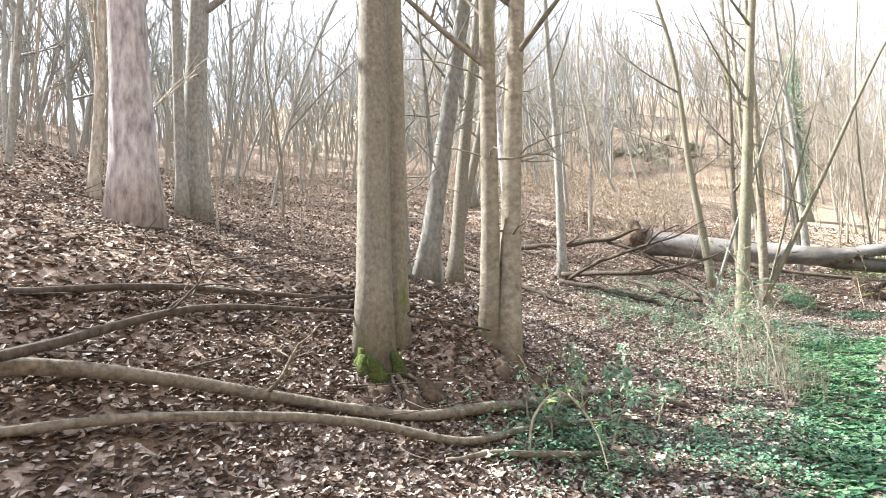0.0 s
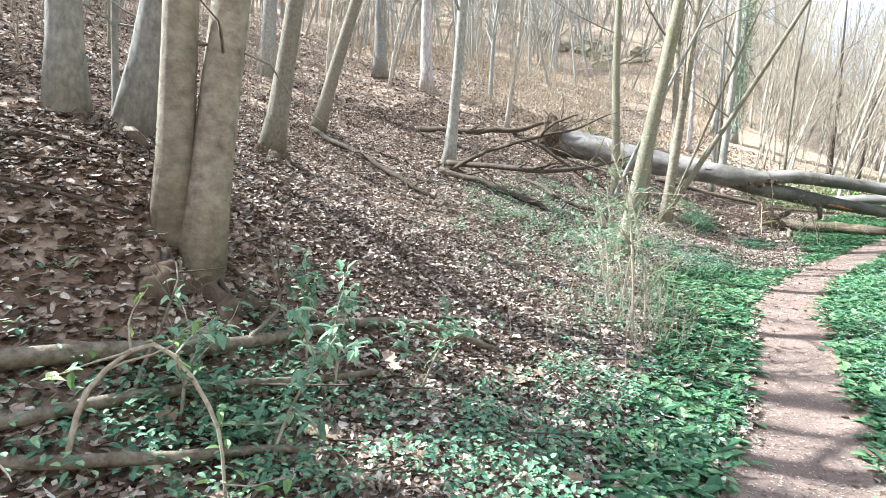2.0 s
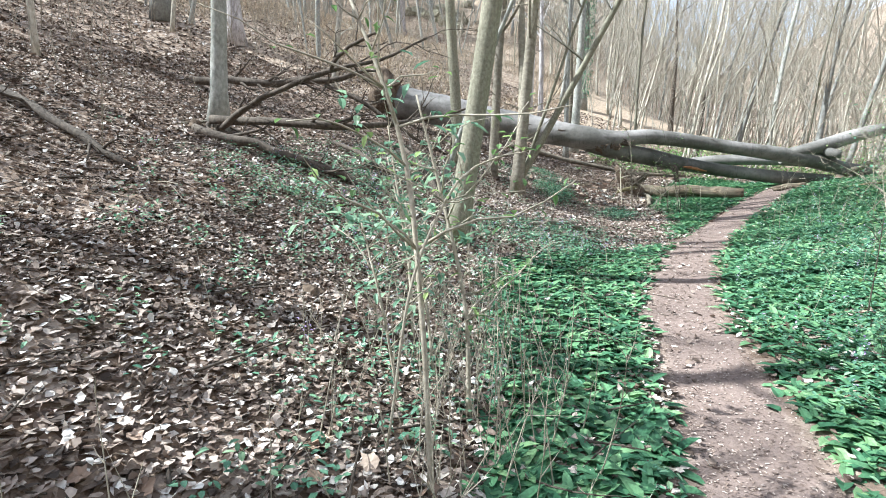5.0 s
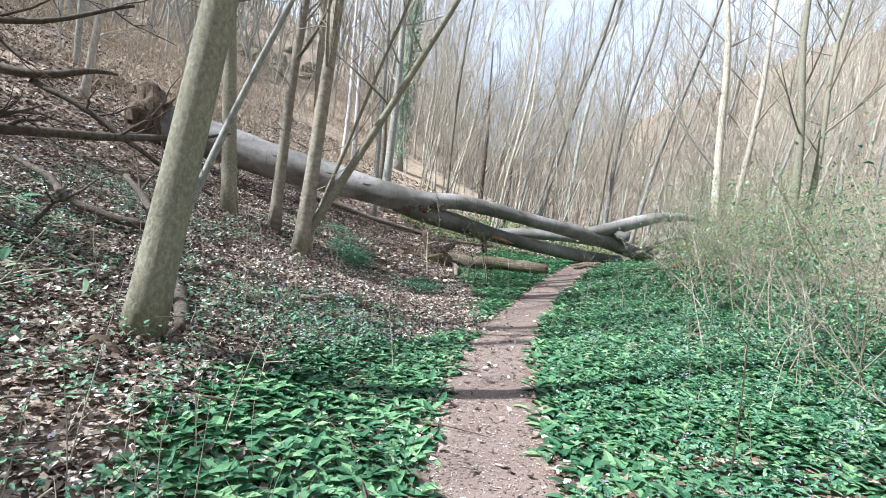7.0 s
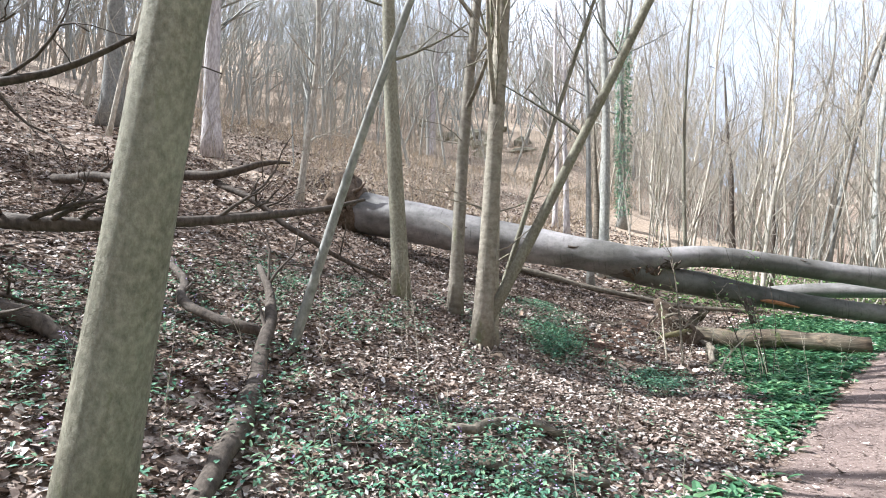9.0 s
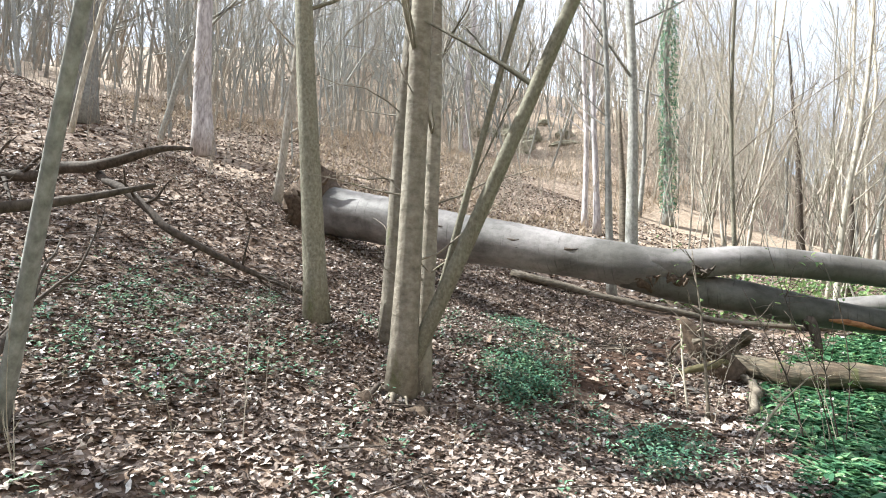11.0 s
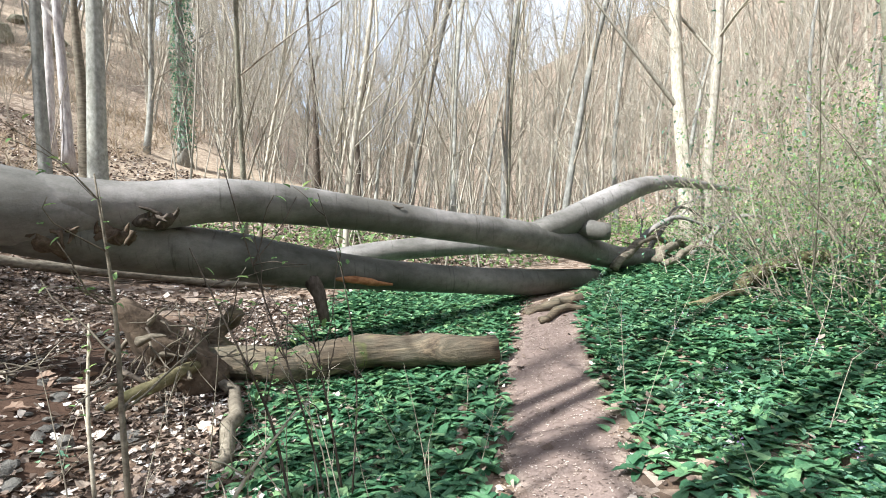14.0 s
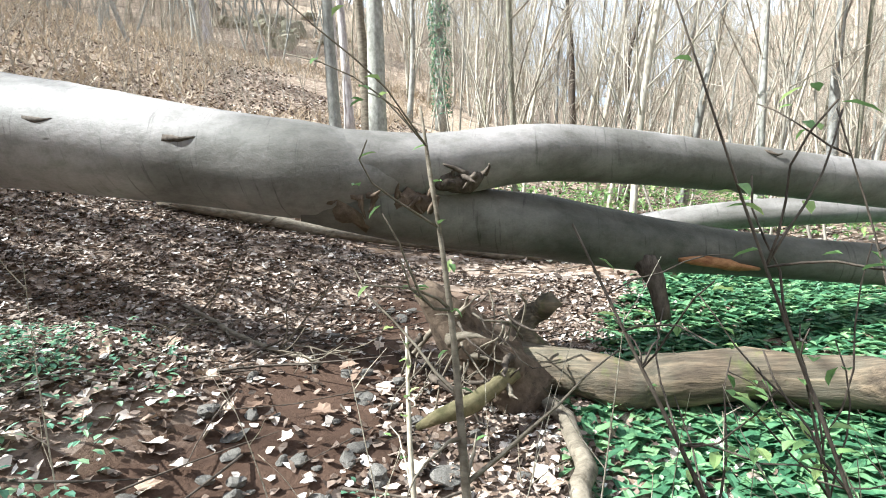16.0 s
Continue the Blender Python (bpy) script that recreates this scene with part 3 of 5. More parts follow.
def lying(name, knots, material, label, category="branch", sides=10, wob=0.08, n=20, seed=0, side_twigs=0, reach=0.6, group=""):
    """A branch or log lying on the ground, with side twigs as parts of its own."""
    pts, rad = curve_through(knots, n)
    rng = np.random.RandomState(seed + 500)
    u = np.linspace(0, 1, n)
    for c, amp in ((0, 1.0), (1, 1.0), (2, 0.6)):
        for k in (9, 17, 31):
            pts[:, c] += amp * rng.uniform(0.3, 1.0) * (0.8 / k) * np.sin(k * u + rng.uniform(0, 6.28)) * min(1.0, 12 * float(rad.mean()))
    soup = Soup()
    tube(soup, pts - pts[0], rad, sides, wob, seed)
    ob = link(name, soup.mesh(name, material))
    ob.location = pts[0]
    rng = np.random.RandomState(seed + 50)
    for i in range(side_twigs):
        q = rng.randint(2, n - 1)
        way = pts[q] - pts[q - 1]
        way = way / np.linalg.norm(way) + rng.normal(0, 0.5, 3) + (0, 0, 0.35)
        bp, br = wander(rng, pts[q] - pts[0], way, reach * rng.uniform(0.5, 1.3), 6, rad[q] * 0.45, 0.004, 0.2)
        s = Soup()
        tube(s, bp, br, 5)
        for _ in range(3):
            w = rng.randint(2, 6)
            tp, tr = wander(rng, bp[w], bp[w] - bp[w - 1] + rng.normal(0, 0.1, 3), reach * rng.uniform(0.2, 0.5), 4, br[w] * 0.6, 0.003, 0.2)
            tube(s, tp, tr, 4)
        link("side_branch", s.mesh("side_branch", material), ob)
    return tagged(ob, label, category, group)


def on(x, y, up, r):
    return (x, y, z_at(x, y) + up, r)


lying("rotten_log", [on(-0.75, 20.17, 0.10, 0.13), on(0.1, 20.1, 0.12, 0.15), on(0.9, 20.0, 0.13, 0.14), on(1.68, 19.9, 0.11, 0.13)], M_ROTTEN, "short rotten tan log lying among wild garlic", "log", 16, 0.12)
lying("rotten_stub", [(-0.62, 20.6, z_at(-0.62, 20.6) - 0.05, 0.11), (-0.58, 20.52, 0.95, 0.095), (-0.46, 20.42, 1.22, 0.06)], M_ROTTEN, "upright rotten broken stub beside the log", "log", 10, 0.3, 8)
lying("mossy_log", [on(3.8, 20.05, 0.03, 0.045), on(4.5, 20.25, 0.09, 0.065), on(5.3, 20.5, 0.14, 0.09), on(6.3, 20.75, 0.16, 0.10)], M_MOSSLOG, "mossy yellow-brown log lying in the undergrowth", "log", 14, 0.1)
lying("fallen_pole", [on(-4.6, 21.8, 0.10, 0.08), on(-3.4, 22.3, 0.10, 0.07), on(-2.3, 22.8, 0.10, 0.06), on(-1.1, 23.2, 0.10, 0.05), on(0.6, 23.6, 0.12, 0.04)], M_DEAD, "long grey dead pole lying under the fallen beech", "log", 10, 0.08)
# branches in front of the first tree
lying("dead_branch", [on(-2.8, -0.9, 0.05, 0.024), on(-2.72, 0.0, 0.07, 0.028), on(-2.55, 0.9, 0.12, 0.03), on(-2.25, 1.95, 0.11, 0.032), on(-2.0, 2.6, 0.05, 0.03), on(-1.95, 3.3, 0.08, 0.028), on(-1.75, 4.1, 0.12, 0.022), on(-1.7, 4.7, 0.05, 0.02)], M_DEAD, "long twisted bare grey dead branch on the leaves", "branch", 10, 0.12, 30, 1, 2, 0.8)
lying("dead_branch", [on(-3.2, -0.6, 0.08, 0.045), on(-3.05, 0.2, 0.11, 0.048), on(-2.85, 0.9, 0.10, 0.043), on(-2.62, 1.6, 0.07, 0.04), on(-2.35, 2.4, 0.06, 0.042), on(-2.15, 3.3, 0.12, 0.045), on(-2.05, 4.0, 0.13, 0.038), on(-2.1, 4.9, 0.07, 0.034), on(-1.9, 5.5, 0.06, 0.03), on(-1.5, 5.85, 0.05, 0.025)], M_DEAD, "thick olive-brown dead branch behind a thinner one", "branch", 10, 0.12, 34, 2, 2, 0.8)
lying("dead_branch", [on(-1.95, 2.3, 0.03, 0.018), on(-1.85, 2.7, 0.05, 0.025), on(-1.65, 3.2, 0.05, 0.028), on(-1.5, 3.6, 0.08, 0.022), on(-1.3, 3.8, 0.10, 0.012)], M_DEAD, "short grey dead stick on the leaves", "branch", 8, 0.1, 16, 5)
lying("arched_branch", [on(-2.9, -0.5, 0.18, 0.035), on(-3.0, 0.3, 0.28, 0.03), on(-3.1, 1.1, 0.42, 0.024), on(-3.1, 1.9, 0.42, 0.02), on(-3.0, 2.8, 0.36, 0.014), on(-2.5, 3.6, 0.4, 0.008)], M_DARKBR, "thin arching dark dead branch over the leaves", "branch", 8, 0.08, 22, 3, 4, 0.7)
lying("arched_branch", [on(-3.9, 0.2, 0.05, 0.03), on(-3.8, 1.3, 0.15, 0.025), on(-3.6, 2.6, 0.22, 0.02), on(-3.2, 3.4, 0.25, 0.01)], M_DARKBR, "thin dark dead branch lying on the leaves", "branch", 8, 0.08, 18, 13, 4, 0.6)
lying("dead_branch", [on(-8.4, 9.6, 0.10, 0.05), on(-7.0, 9.4, 0.12, 0.05), on(-5.8, 9.4, 0.10, 0.045), on(-4.8, 9.3, 0.06, 0.03)], M_DARKBR, "dark dead branch lying down the leafy slope", "branch", 8, 0.1, 16, 4, 3, 0.8)
# dark dead limbs near the uprooted end
lying("dead_limb", [on(-9.6, 14.5, 0.15, 0.08), on(-8.4, 14.7, 0.5, 0.08), (-7.4, 15.05, 3.05, 0.075), (-6.5, 15.3, 3.05, 0.06), (-6.2, 15.5, 3.2, 0.045), (-5.95, 15.95, 3.28, 0.02)], M_DARKBR, "dark mossy dead limb propped across the slope", "branch", 10, 0.12, 24, 6, 6, 0.9)
lying("dead_limb", [(-6.75, 15.25, 2.98, 0.05), (-5.9, 15.3, 2.55, 0.045), (-5.31, 15.42, 2.2, 0.04), (-5.04, 16.0, 1.9, 0.034), on(-4.6, 16.6, 0.12, 0.025)], M_DARKBR, "dark dead limb slanting down to the slim tree", "branch", 9, 0.14, 22, 7, 7, 0.7)
lying("dead_limb", [(-6.55, 12.0, 1.75, 0.05), (-5.5, 11.65, 2.02, 0.042), (-4.65, 11.38, 2.22, 0.036), (-3.94, 11.3, 2.36, 0.03), (-3.4, 11.6, 2.5, 0.02), (-2.91, 11.87, 2.73, 0.012)], M_DARKBR, "dark dead limb propped on the grey tree", "branch", 9, 0.15, 26, 8, 9, 0.8)
lying("dead_limb", [(-3.96, 11.3, 2.34, 0.028), (-3.78, 11.2, 2.46, 0.025), (-3.4, 11.12, 2.62, 0.02), (-3.15, 11.07, 2.66, 0.014)], M_DARKBR, "upright dark dead fork of the propped limb", "branch", 8, 0.15, 14, 28, 4, 0.4)
lying("dead_limb", [(-6.5, 11.95, 1.9, 0.065), (-5.4, 11.9, 1.82, 0.06), (-4.4, 12.0, 1.75, 0.055), (-3.87, 12.64, 1.82, 0.045), (-3.5, 13.4, 1.98, 0.034), (-3.2, 14.1, 2.2, 0.016)], M_DARKBR, "long dark dead limb lying across the grey tree's foot", "branch", 9, 0.15, 26, 29, 8, 0.9)
lying("dead_limb", [on(-6.4, 11.3, 0.06, 0.07), on(-5.4, 11.6, 0.15, 0.07), on(-4.4, 11.9, 0.10, 0.06), on(-3.7, 12.2, 0.05, 0.04)], M_DARKBR, "thick dark dead limb lying on the slope", "branch", 10, 0.12, 18, 9, 4, 0.9)
lying("rotten_branch", [on(-2.2, 11.55, 0.03, 0.05), on(-2.75, 12.5, 0.08, 0.065), on(-3.2, 13.0, 0.14, 0.06), on(-3.6, 13.4, 0.25, 0.05), on(-4.3, 14.0, 0.45, 0.03)], M_DARKBR, "crumbling black-brown rotten branch on the bank", "branch", 10, 0.2, 18, 10, 4, 0.8)
lying("rotten_branch", [on(-3.5, 13.3, 0.18, 0.045), on(-4.1, 13.1, 0.18, 0.045), on(-4.9, 13.5, 0.16, 0.04), on(-5.7, 13.9, 0.10, 0.03)], M_DARKBR, "dark rotten branch joining a larger one", "branch", 8, 0.15, 14, 11, 2, 0.5)
lying("pale_stick", [on(-1.9, 13.5, 0.06, 0.03), on(-1.6, 13.95, 0.10, 0.04), on(-1.25, 14.25, 0.08, 0.03)], M_DEAD, "short pale broken stick at the edge of the garlic", "branch", 8, 0.15, 10, 14, 1, 0.3)
lying("pale_stick", [on(-1.55, 13.3, 0.05, 0.03), on(-1.15, 13.6, 0.06, 0.03), on(-0.85, 13.75, 0.06, 0.025)], M_DEAD, "short pale broken stick at the edge of the garlic", "branch", 8, 0.15, 10, 15)
lying("path_edge_wood", [on(2.55, 21.0, 0.03, 0.05), on(2.85, 21.1, 0.05, 0.06), on(3.2, 21.15, 0.05, 0.05)], M_ROTTEN, "split weathered wood lying at the end of the path", "log", 8, 0.25, 8, 16)
lying("path_edge_wood", [on(2.45, 20.6, 0.02, 0.04), on(2.75, 20.8, 0.04, 0.045), on(3.1, 20.85, 0.03, 0.03)], M_ROTTEN, "split weathered wood lying at the end of the path", "log", 8, 0.25, 8, 17)
lying("mossy_stick", [on(-0.35, 18.75, 0.04, 0.035), on(-0.3, 19.1, 0.07, 0.045), on(-0.35, 19.5, 0.08, 0.05), on(-0.45, 19.85, 0.08, 0.04)], M_DEAD, "mossy stick pointing at the rotten log", "branch", 8, 0.15, 12, 18)
lying("lying_branch", [on(-3.3, 20.5, 0.05, 0.015), on(-2.6, 20.15, 0.08, 0.02), on(-1.85, 19.85, 0.04, 0.012)], M_DEAD, "fan of thin grey twigs on the leaves", "branch", 6, 0.1, 14, 19, 9, 0.9)


# ---------------------------------------------------------------- stump and stones in the gully
def stone(rng, size):
    bm = bmesh.new()
    bmesh.ops.create_icosphere(bm, subdivisions=2, radius=1)
    sx, sy, sz = size * rng.uniform(0.7, 1.3), size * rng.uniform(0.7, 1.3), size * rng.uniform(0.35, 0.7)
    p = rng.uniform(0, 6, 3)
    for v in bm.verts:
        k = 1 + 0.22 * math.sin(3.1 * v.co.x + p[0]) * math.sin(2.7 * v.co.y + p[1]) + 0.16 * math.sin(4.3 * v.co.z + 2 * v.co.x + p[2])
        v.co = Vector((v.co.x * sx * k, v.co.y * sy * k, v.co.z * sz * k))
    me = bpy.data.meshes.new("stone")
    bm.to_mesh(me)
    bm.free()
    me.materials.append(M_STONE)
    return me


def stones():
    rng = np.random.RandomState(12)
    kinds = [stone(rng, 1.0) for _ in range(7)]
    for i in range(75):
        if i < 52:
            x, y = rng.normal(-1.5, 0.35), rng.uniform(18.3, 20.0)
        else:
            x, y = rng.uniform(-2.6, -0.7), rng.uniform(18.2, 21.5)
        ob = new("stone", kinds[i % 7])
        s = rng.uniform(0.018, 0.055) if i % 12 else rng.uniform(0.06, 0.085)
        ob.matrix_basis = pose(x, y, float(floor_z(np.array([x]), np.array([y]))[0]) + 0.15 * s, rng.uniform(-20, 20), rng.uniform(-20, 20), rng.uniform(0, 360)) @ Matrix.Scale(s, 4)
        tagged(ob, "rounded brown-grey stone in the muddy gully", "stone", "gully stones")


stones()


def mossy_stones():
    """Dark mossy lumps at the gully's lower end."""
    rng = np.random.RandomState(21)
    for x, y, size in ((-0.95, 17.92, 0.17), (-0.7, 18.0, 0.11), (-1.2, 17.8, 0.09), (-2.45, 8.76, 0.10)):
        me = stone(rng, size)
        me.materials.clear()
        me.materials.append(M_SOIL)
        ob = new("mossy_stone", me)
        ob.matrix_basis = pose(x, y, z_at(x, y) + 0.2 * size, rng.uniform(-10, 10), rng.uniform(-10, 10), rng.uniform(0, 360))
        tagged(ob, "dark earthy mossy lump beside the leaf litter", "stone", "mossy lumps")


mossy_stones()


def root_stump():
    top = new("root_stump")
    x, y = -0.95, 19.8
    z = z_at(x, y)
    top.location = (x, y, z)
    rng = np.random.RandomState(15)
    s = Soup()
    p, r = curve_through([(0.3, 0.2, -0.05, 0.24), (0.2, 0.15, 0.18, 0.20), (0.02, 0.1, 0.36, 0.15), (-0.12, 0.05, 0.55, 0.10), (-0.22, 0.0, 0.68, 0.05)], 12)
    tube(s, p, r, 14, 0.4, 3)
    link("stump", s.mesh("stump", M_SOIL), top, "crumbling dark soil-covered stump")
    for i in range(44):
        s = Soup()
        a = rng.uniform(2.0, 6.6)
        hang = i > 12
        q, r = wander(rng, (rng.uniform(-0.25, 0.35), rng.uniform(-0.2, 0.2), rng.uniform(0.25, 0.66) if hang else rng.uniform(0.05, 0.5)), (np.cos(a), np.sin(a), -1.6 if hang else rng.uniform(-0.5, 0.5)), rng.uniform(0.25, 0.65), 7, rng.uniform(0.004, 0.010) if hang else rng.uniform(0.015, 0.04), 0.003, 0.28)
        tube(s, q, r, 5, 0.15, i)
        link("root", s.mesh("root", M_DEAD if i % 3 else M_DARKBR), top)
    s = Soup()
    q, r = curve_through([(-0.16, -0.42, 0.03, 0.02), (-0.06, -0.44, 0.09, 0.032), (0.08, -0.38, 0.13, 0.045), (0.18, -0.24, 0.16, 0.045), (0.28, 0.0, 0.18, 0.05)], 12)
    tube(s, q, r, 10, 0.2, 4)
    link("forked_root", s.mesh("forked_root", M_MOSSLOG), top, "curved mossy root")
    tagged(top, "uprooted dark stump tangled with roots beside the rotten log", "stump")


root_stump()


def knot_holes():
    """Dark bark scars on the fallen trunk."""
    for x, y, z, s in ((-3.41, 19.44, 2.46, 0.13), (-2.57, 19.57, 2.30, 0.14), (-2.75, 19.55, 2.33, 0.06), (-2.02, 19.66, 2.11, 0.035), (-4.6, 19.27, 2.72, 0.09), (1.09, 20.88, 2.08, 0.06)):
        sp = Soup()
        p, r = curve_through([(-s, 0.01, 0.02, 0.008), (-s * 0.4, -0.012, 0.0, 0.16 * s), (s * 0.4, -0.012, -0.02, 0.13 * s), (s, 0.01, -0.01, 0.006)], 7)
        tube(sp, p, r, 8, 0.35, int(s * 100))
        ob = link("bark_scar", sp.mesh("bark_scar", M_DARKBR), bpy.data.objects["fallen_tree"], "dark ragged bark scar")
        ob.location = Vector((x, y + 0.04, z)) - bpy.data.objects["fallen_tree"].location


knot_holes()


def exposed_roots(x, y, count, seed, label, spread=0.75, aim=0.0):
    """Bare roots and a dark washed-out hollow at a tree's foot."""
    top = new("exposed_roots")
    z = z_at(x, y)
    top.location = (x, y, z)
    rng = np.random.RandomState(seed)
    for i in range(count):
        a = aim + rng.uniform(-1.5, 1.5)
        rows = []
        n = 7
        px, py, r0 = 0.16 * math.cos(a), 0.16 * math.sin(a), rng.uniform(0.008, 0.028)
        for k in range(n):
            u = k / (n - 1)
            rows.append((px, py, z_at(x + px, y + py) - z + (0.07 * (1 - u) ** 2 + 0.012) - 0.05 * u, r0 * (1 - 0.75 * u)))
            a += rng.normal(0, 0.35)
            px, py = px + spread / n * math.cos(a), py + spread / n * math.sin(a)
        s = Soup()
        p, r = curve_through(rows, 10)
        tube(s, p, r, 7, 0.15, i)
        link("root", s.mesh("root", M_DARKBR if i % 2 else M_DEAD), top)
    for i in range(7):
        s = Soup()
        a = aim + rng.uniform(-1.2, 1.2)
        d = rng.uniform(0.2, 0.42)
        px, py = d * math.cos(a), d * math.sin(a)
        pz = z_at(x + px, y + py) - z
        q, r = wander(rng, (px, py, pz - 0.06), (rng.normal(0, 0.3), rng.normal(0, 0.3), 1), rng.uniform(0.10, 0.2), 4, 0.13, 0.04, 0.2)
        tube(s, q, r, 9, 0.3, i)
        link("soil", s.mesh("soil", M_SOIL), top, "dark washed-out soil")
    return tagged(top, label, "roots")


exposed_roots(-2.85, 2.56, 9, 61, "bare dark roots and soil at the tall tree's foot", aim=-0.3)
exposed_roots(-2.7, 3.95, 8, 62, "bare dark roots and soil under the twin tree", aim=-0.2)
exposed_roots(-3.95, 4.1, 14, 63, "tangled dark roots washed out of the bank", 1.1, aim=-0.2)
exposed_roots(-2.3, 11.3, 4, 64, "bare dark roots at the leaning tree's foot", 0.5, aim=-0.6)
exposed_roots(-6.72, 12.2, 9, 65, "bare dark roots at the grey tree's foot", 0.8, aim=-0.6)
exposed_roots(-2.85, 16.15, 7, 66, "bare roots at the foot of the clump", 0.5, aim=-0.8)
exposed_roots(-5.75, 6.75, 16, 67, "dark tangled root mound under the leaning slope tree", 1.0, aim=-0.7)
for k, (x, y, dx, dy, h, r) in enumerate(((4.3, 22.2, 1.1, 0.5, 0.35, 0.07), (4.6, 22.6, 1.3, -0.1, 0.6, 0.05), (5.0, 22.2, 0.9, 0.6, 0.2, 0.08), (5.3, 22.9, 1.2, 0.4, 0.75, 0.045), (4.9, 21.9, 1.0, 0.2, 0.15, 0.05), (5.8, 22.5, 1.0, -0.4, 0.5, 0.04))):
    lying("broken_limb", [on(x, y, 0.12, r), on(x + dx * 0.4, y + dy * 0.4, 0.15 + h * 0.6, r * 0.9), on(x + dx * 0.75, y + dy * 0.75, 0.1 + h, r * 0.7), on(x + dx * 1.2, y + dy * 1.2, h * 0.8, r * 0.35)], M_BEECH if k % 2 else M_DEAD, "pale broken beech limb tangled at the crown end", "branch", 9, 0.12, 14, 70 + k, 3, 0.7, "broken limbs")

# ---------------------------------------------------------------- standing trees, near ones first
tree("tree", [(-2.95, 2.54, 0.16, 0.026, 0.034), (-3.05, 2.92, 0.10, 0.02, 0.03, 15)], M_BIG, 1, "tall grey-brown forest tree with a second stem and mossy foot", height=17, limbs=16, low=0.45, reach=4, flare=1.3, bend=0.4)
tree("twin_tree", [(-2.78, 3.92, 0.105, 0.09, 0.02, 12), (-2.62, 4.02, 0.12, 0.05, 0.10, 13)], M_TWIN, 2, "two-stemmed knobbly tan tree rooted in the bank", height=12, limbs=14, low=0.3, reach=3, flare=1.3, bend=0.5, snags=9)
tree("tree", [(-6.5, 1.75, 0.255, -0.01, -0.04)], M_PALE, 3, "thick pale tree with furrowed purplish-white bark", height=18, limbs=16, low=0.3, reach=4.5, bend=0.4)
tree("tree", [(-9.2, 3.55, 0.22, 0.0, 0.0), (-8.9, 3.2, 0.10, -0.02, -0.02)], M_GREY, 4, "pale grey beech with a thin second stem", height=17, limbs=14, low=0.25, reach=4, bend=0.5)
tree("tree", [(-4.05, 3.8, 0.115, -0.024, -0.005)], M_GREY, 5, "straight grey tree rooted on the bank", height=15, limbs=12, low=0.35, reach=3, bend=0.4)
tree("tree", [(-4.0, 4.25, 0.12, 0.18, 0.10), (-3.85, 4.4, 0.035, -0.02, 0.0, 6), (-4.2, 4.2, 0.03, -0.03, 0.0, 5)], M_GREY, 6, "leaning grey tree with dark roots at its foot", height=14, limbs=12, low=0.25, reach=3, flare=1.7, bend=0.5, snags=4)
tree("tree", [(-5.75, 6.75, 0.135, 0.08, 0.12)], M_BIG, 28, "leaning grey-brown tree on a dark root mound", height=13, limbs=12, low=0.3, reach=3, flare=1.6, bend=0.4)
tree("tree", [(-8.5, 9.85, 0.14, 0.15, 0.2)], M_BIG, 7, "brown leaning tree on the slope", height=12, limbs=12, low=0.3, reach=3)
tree("tree", [(-14.5, 12.8, 0.24, 0.02, 0.03)], M_GREY, 8, "pale grey tree high on the leafy slope", height=17, limbs=14, low=0.3, reach=4)
tree("tree", [(-14.4, 17.9, 0.25, -0.01, -0.02)], M_GREY, 9, "pale grey tree high on the leafy slope", height=17, limbs=14, low=0.3, reach=4)
tree("tree", [(-14.6, 21.2, 0.27, -0.02, -0.03)], M_PALE, 10, "stout white-barked tree on the slope", height=18, limbs=14, low=0.35, reach=4)
tree("tree", [(-6.72, 12.25, 0.13, 0.035, 0.01)], M_GREY, 11, "straight grey tree crossed by a dead limb", height=14, limbs=14, low=0.3, reach=3, bend=0.5, flare=1.7)
tree("tree", [(-9.9, 20.3, 0.10, 0.05, 0.03)], M_POLE, 12, "slim pale young tree on the slope", height=12, limbs=12, low=0.2, reach=2.5)
tree("tree", [(-19.4, 44.06, 0.33, 0.0, 0.0)], M_PALE, 13, "white-barked tree beside the rocky outcrop", height=17, limbs=14, low=0.35, reach=4)
tree("leaning_tree", [(-2.3, 11.33, 0.132, 0.143, 0.008)], M_OLIVE, 14, "leaning olive-grey tree beside the path", height=12, limbs=10, low=0.45, reach=3, bend=0.3, snags=2, flare=1.2)
tree("tree", [(-4.15, 16.4, 0.125, -0.055, -0.075)], M_OLIVE, 15, "slim grey-green tree in front of the fallen beech", height=12, limbs=12, low=0.35, reach=2.5, bend=0.7, flare=1.3)
tree("tree_clump", [(-2.84, 16.2, 0.125, 0.08, -0.045, 12), (-3.54, 16.86, 0.105, 0.04, 0.02, 11), (-2.8, 16.42, 0.095, -0.03, 0.10, 11)], M_TWIN, 16, "clump of knobbly tan stems from one stool", height=12, limbs=12, low=0.3, reach=2.5, flare=1.3, bend=0.5, snags=8)
tree("leaning_pole", [(-2.95, 16.35, 0.078, 0.56, -0.06, 8), (-2.9, 16.5, 0.04, 0.34, -0.05, 7)], M_OLIVE, 17, "olive-grey forked pole leaning out over the gully", height=8, limbs=6, low=0.3, reach=1.3, flare=1.0, bend=0.4)
tree("leaning_pole", [(-3.45, 13.55, 0.045, 0.42, -0.05, 7)], M_GREY, 18, "thin grey pole leaning over the bank", height=7, limbs=5, low=0.5, reach=1.0, flare=1.0, bend=0.4)
tree("tree", [(-2.9, 24.3, 0.14, 0.01, 0.0), (-2.95, 23.0, 0.08, -0.02, 0.0, 11)], M_GREY, 19, "pair of dark grey stems behind the fallen beech", height=14, limbs=12, low=0.35, reach=2.5, bend=0.4)
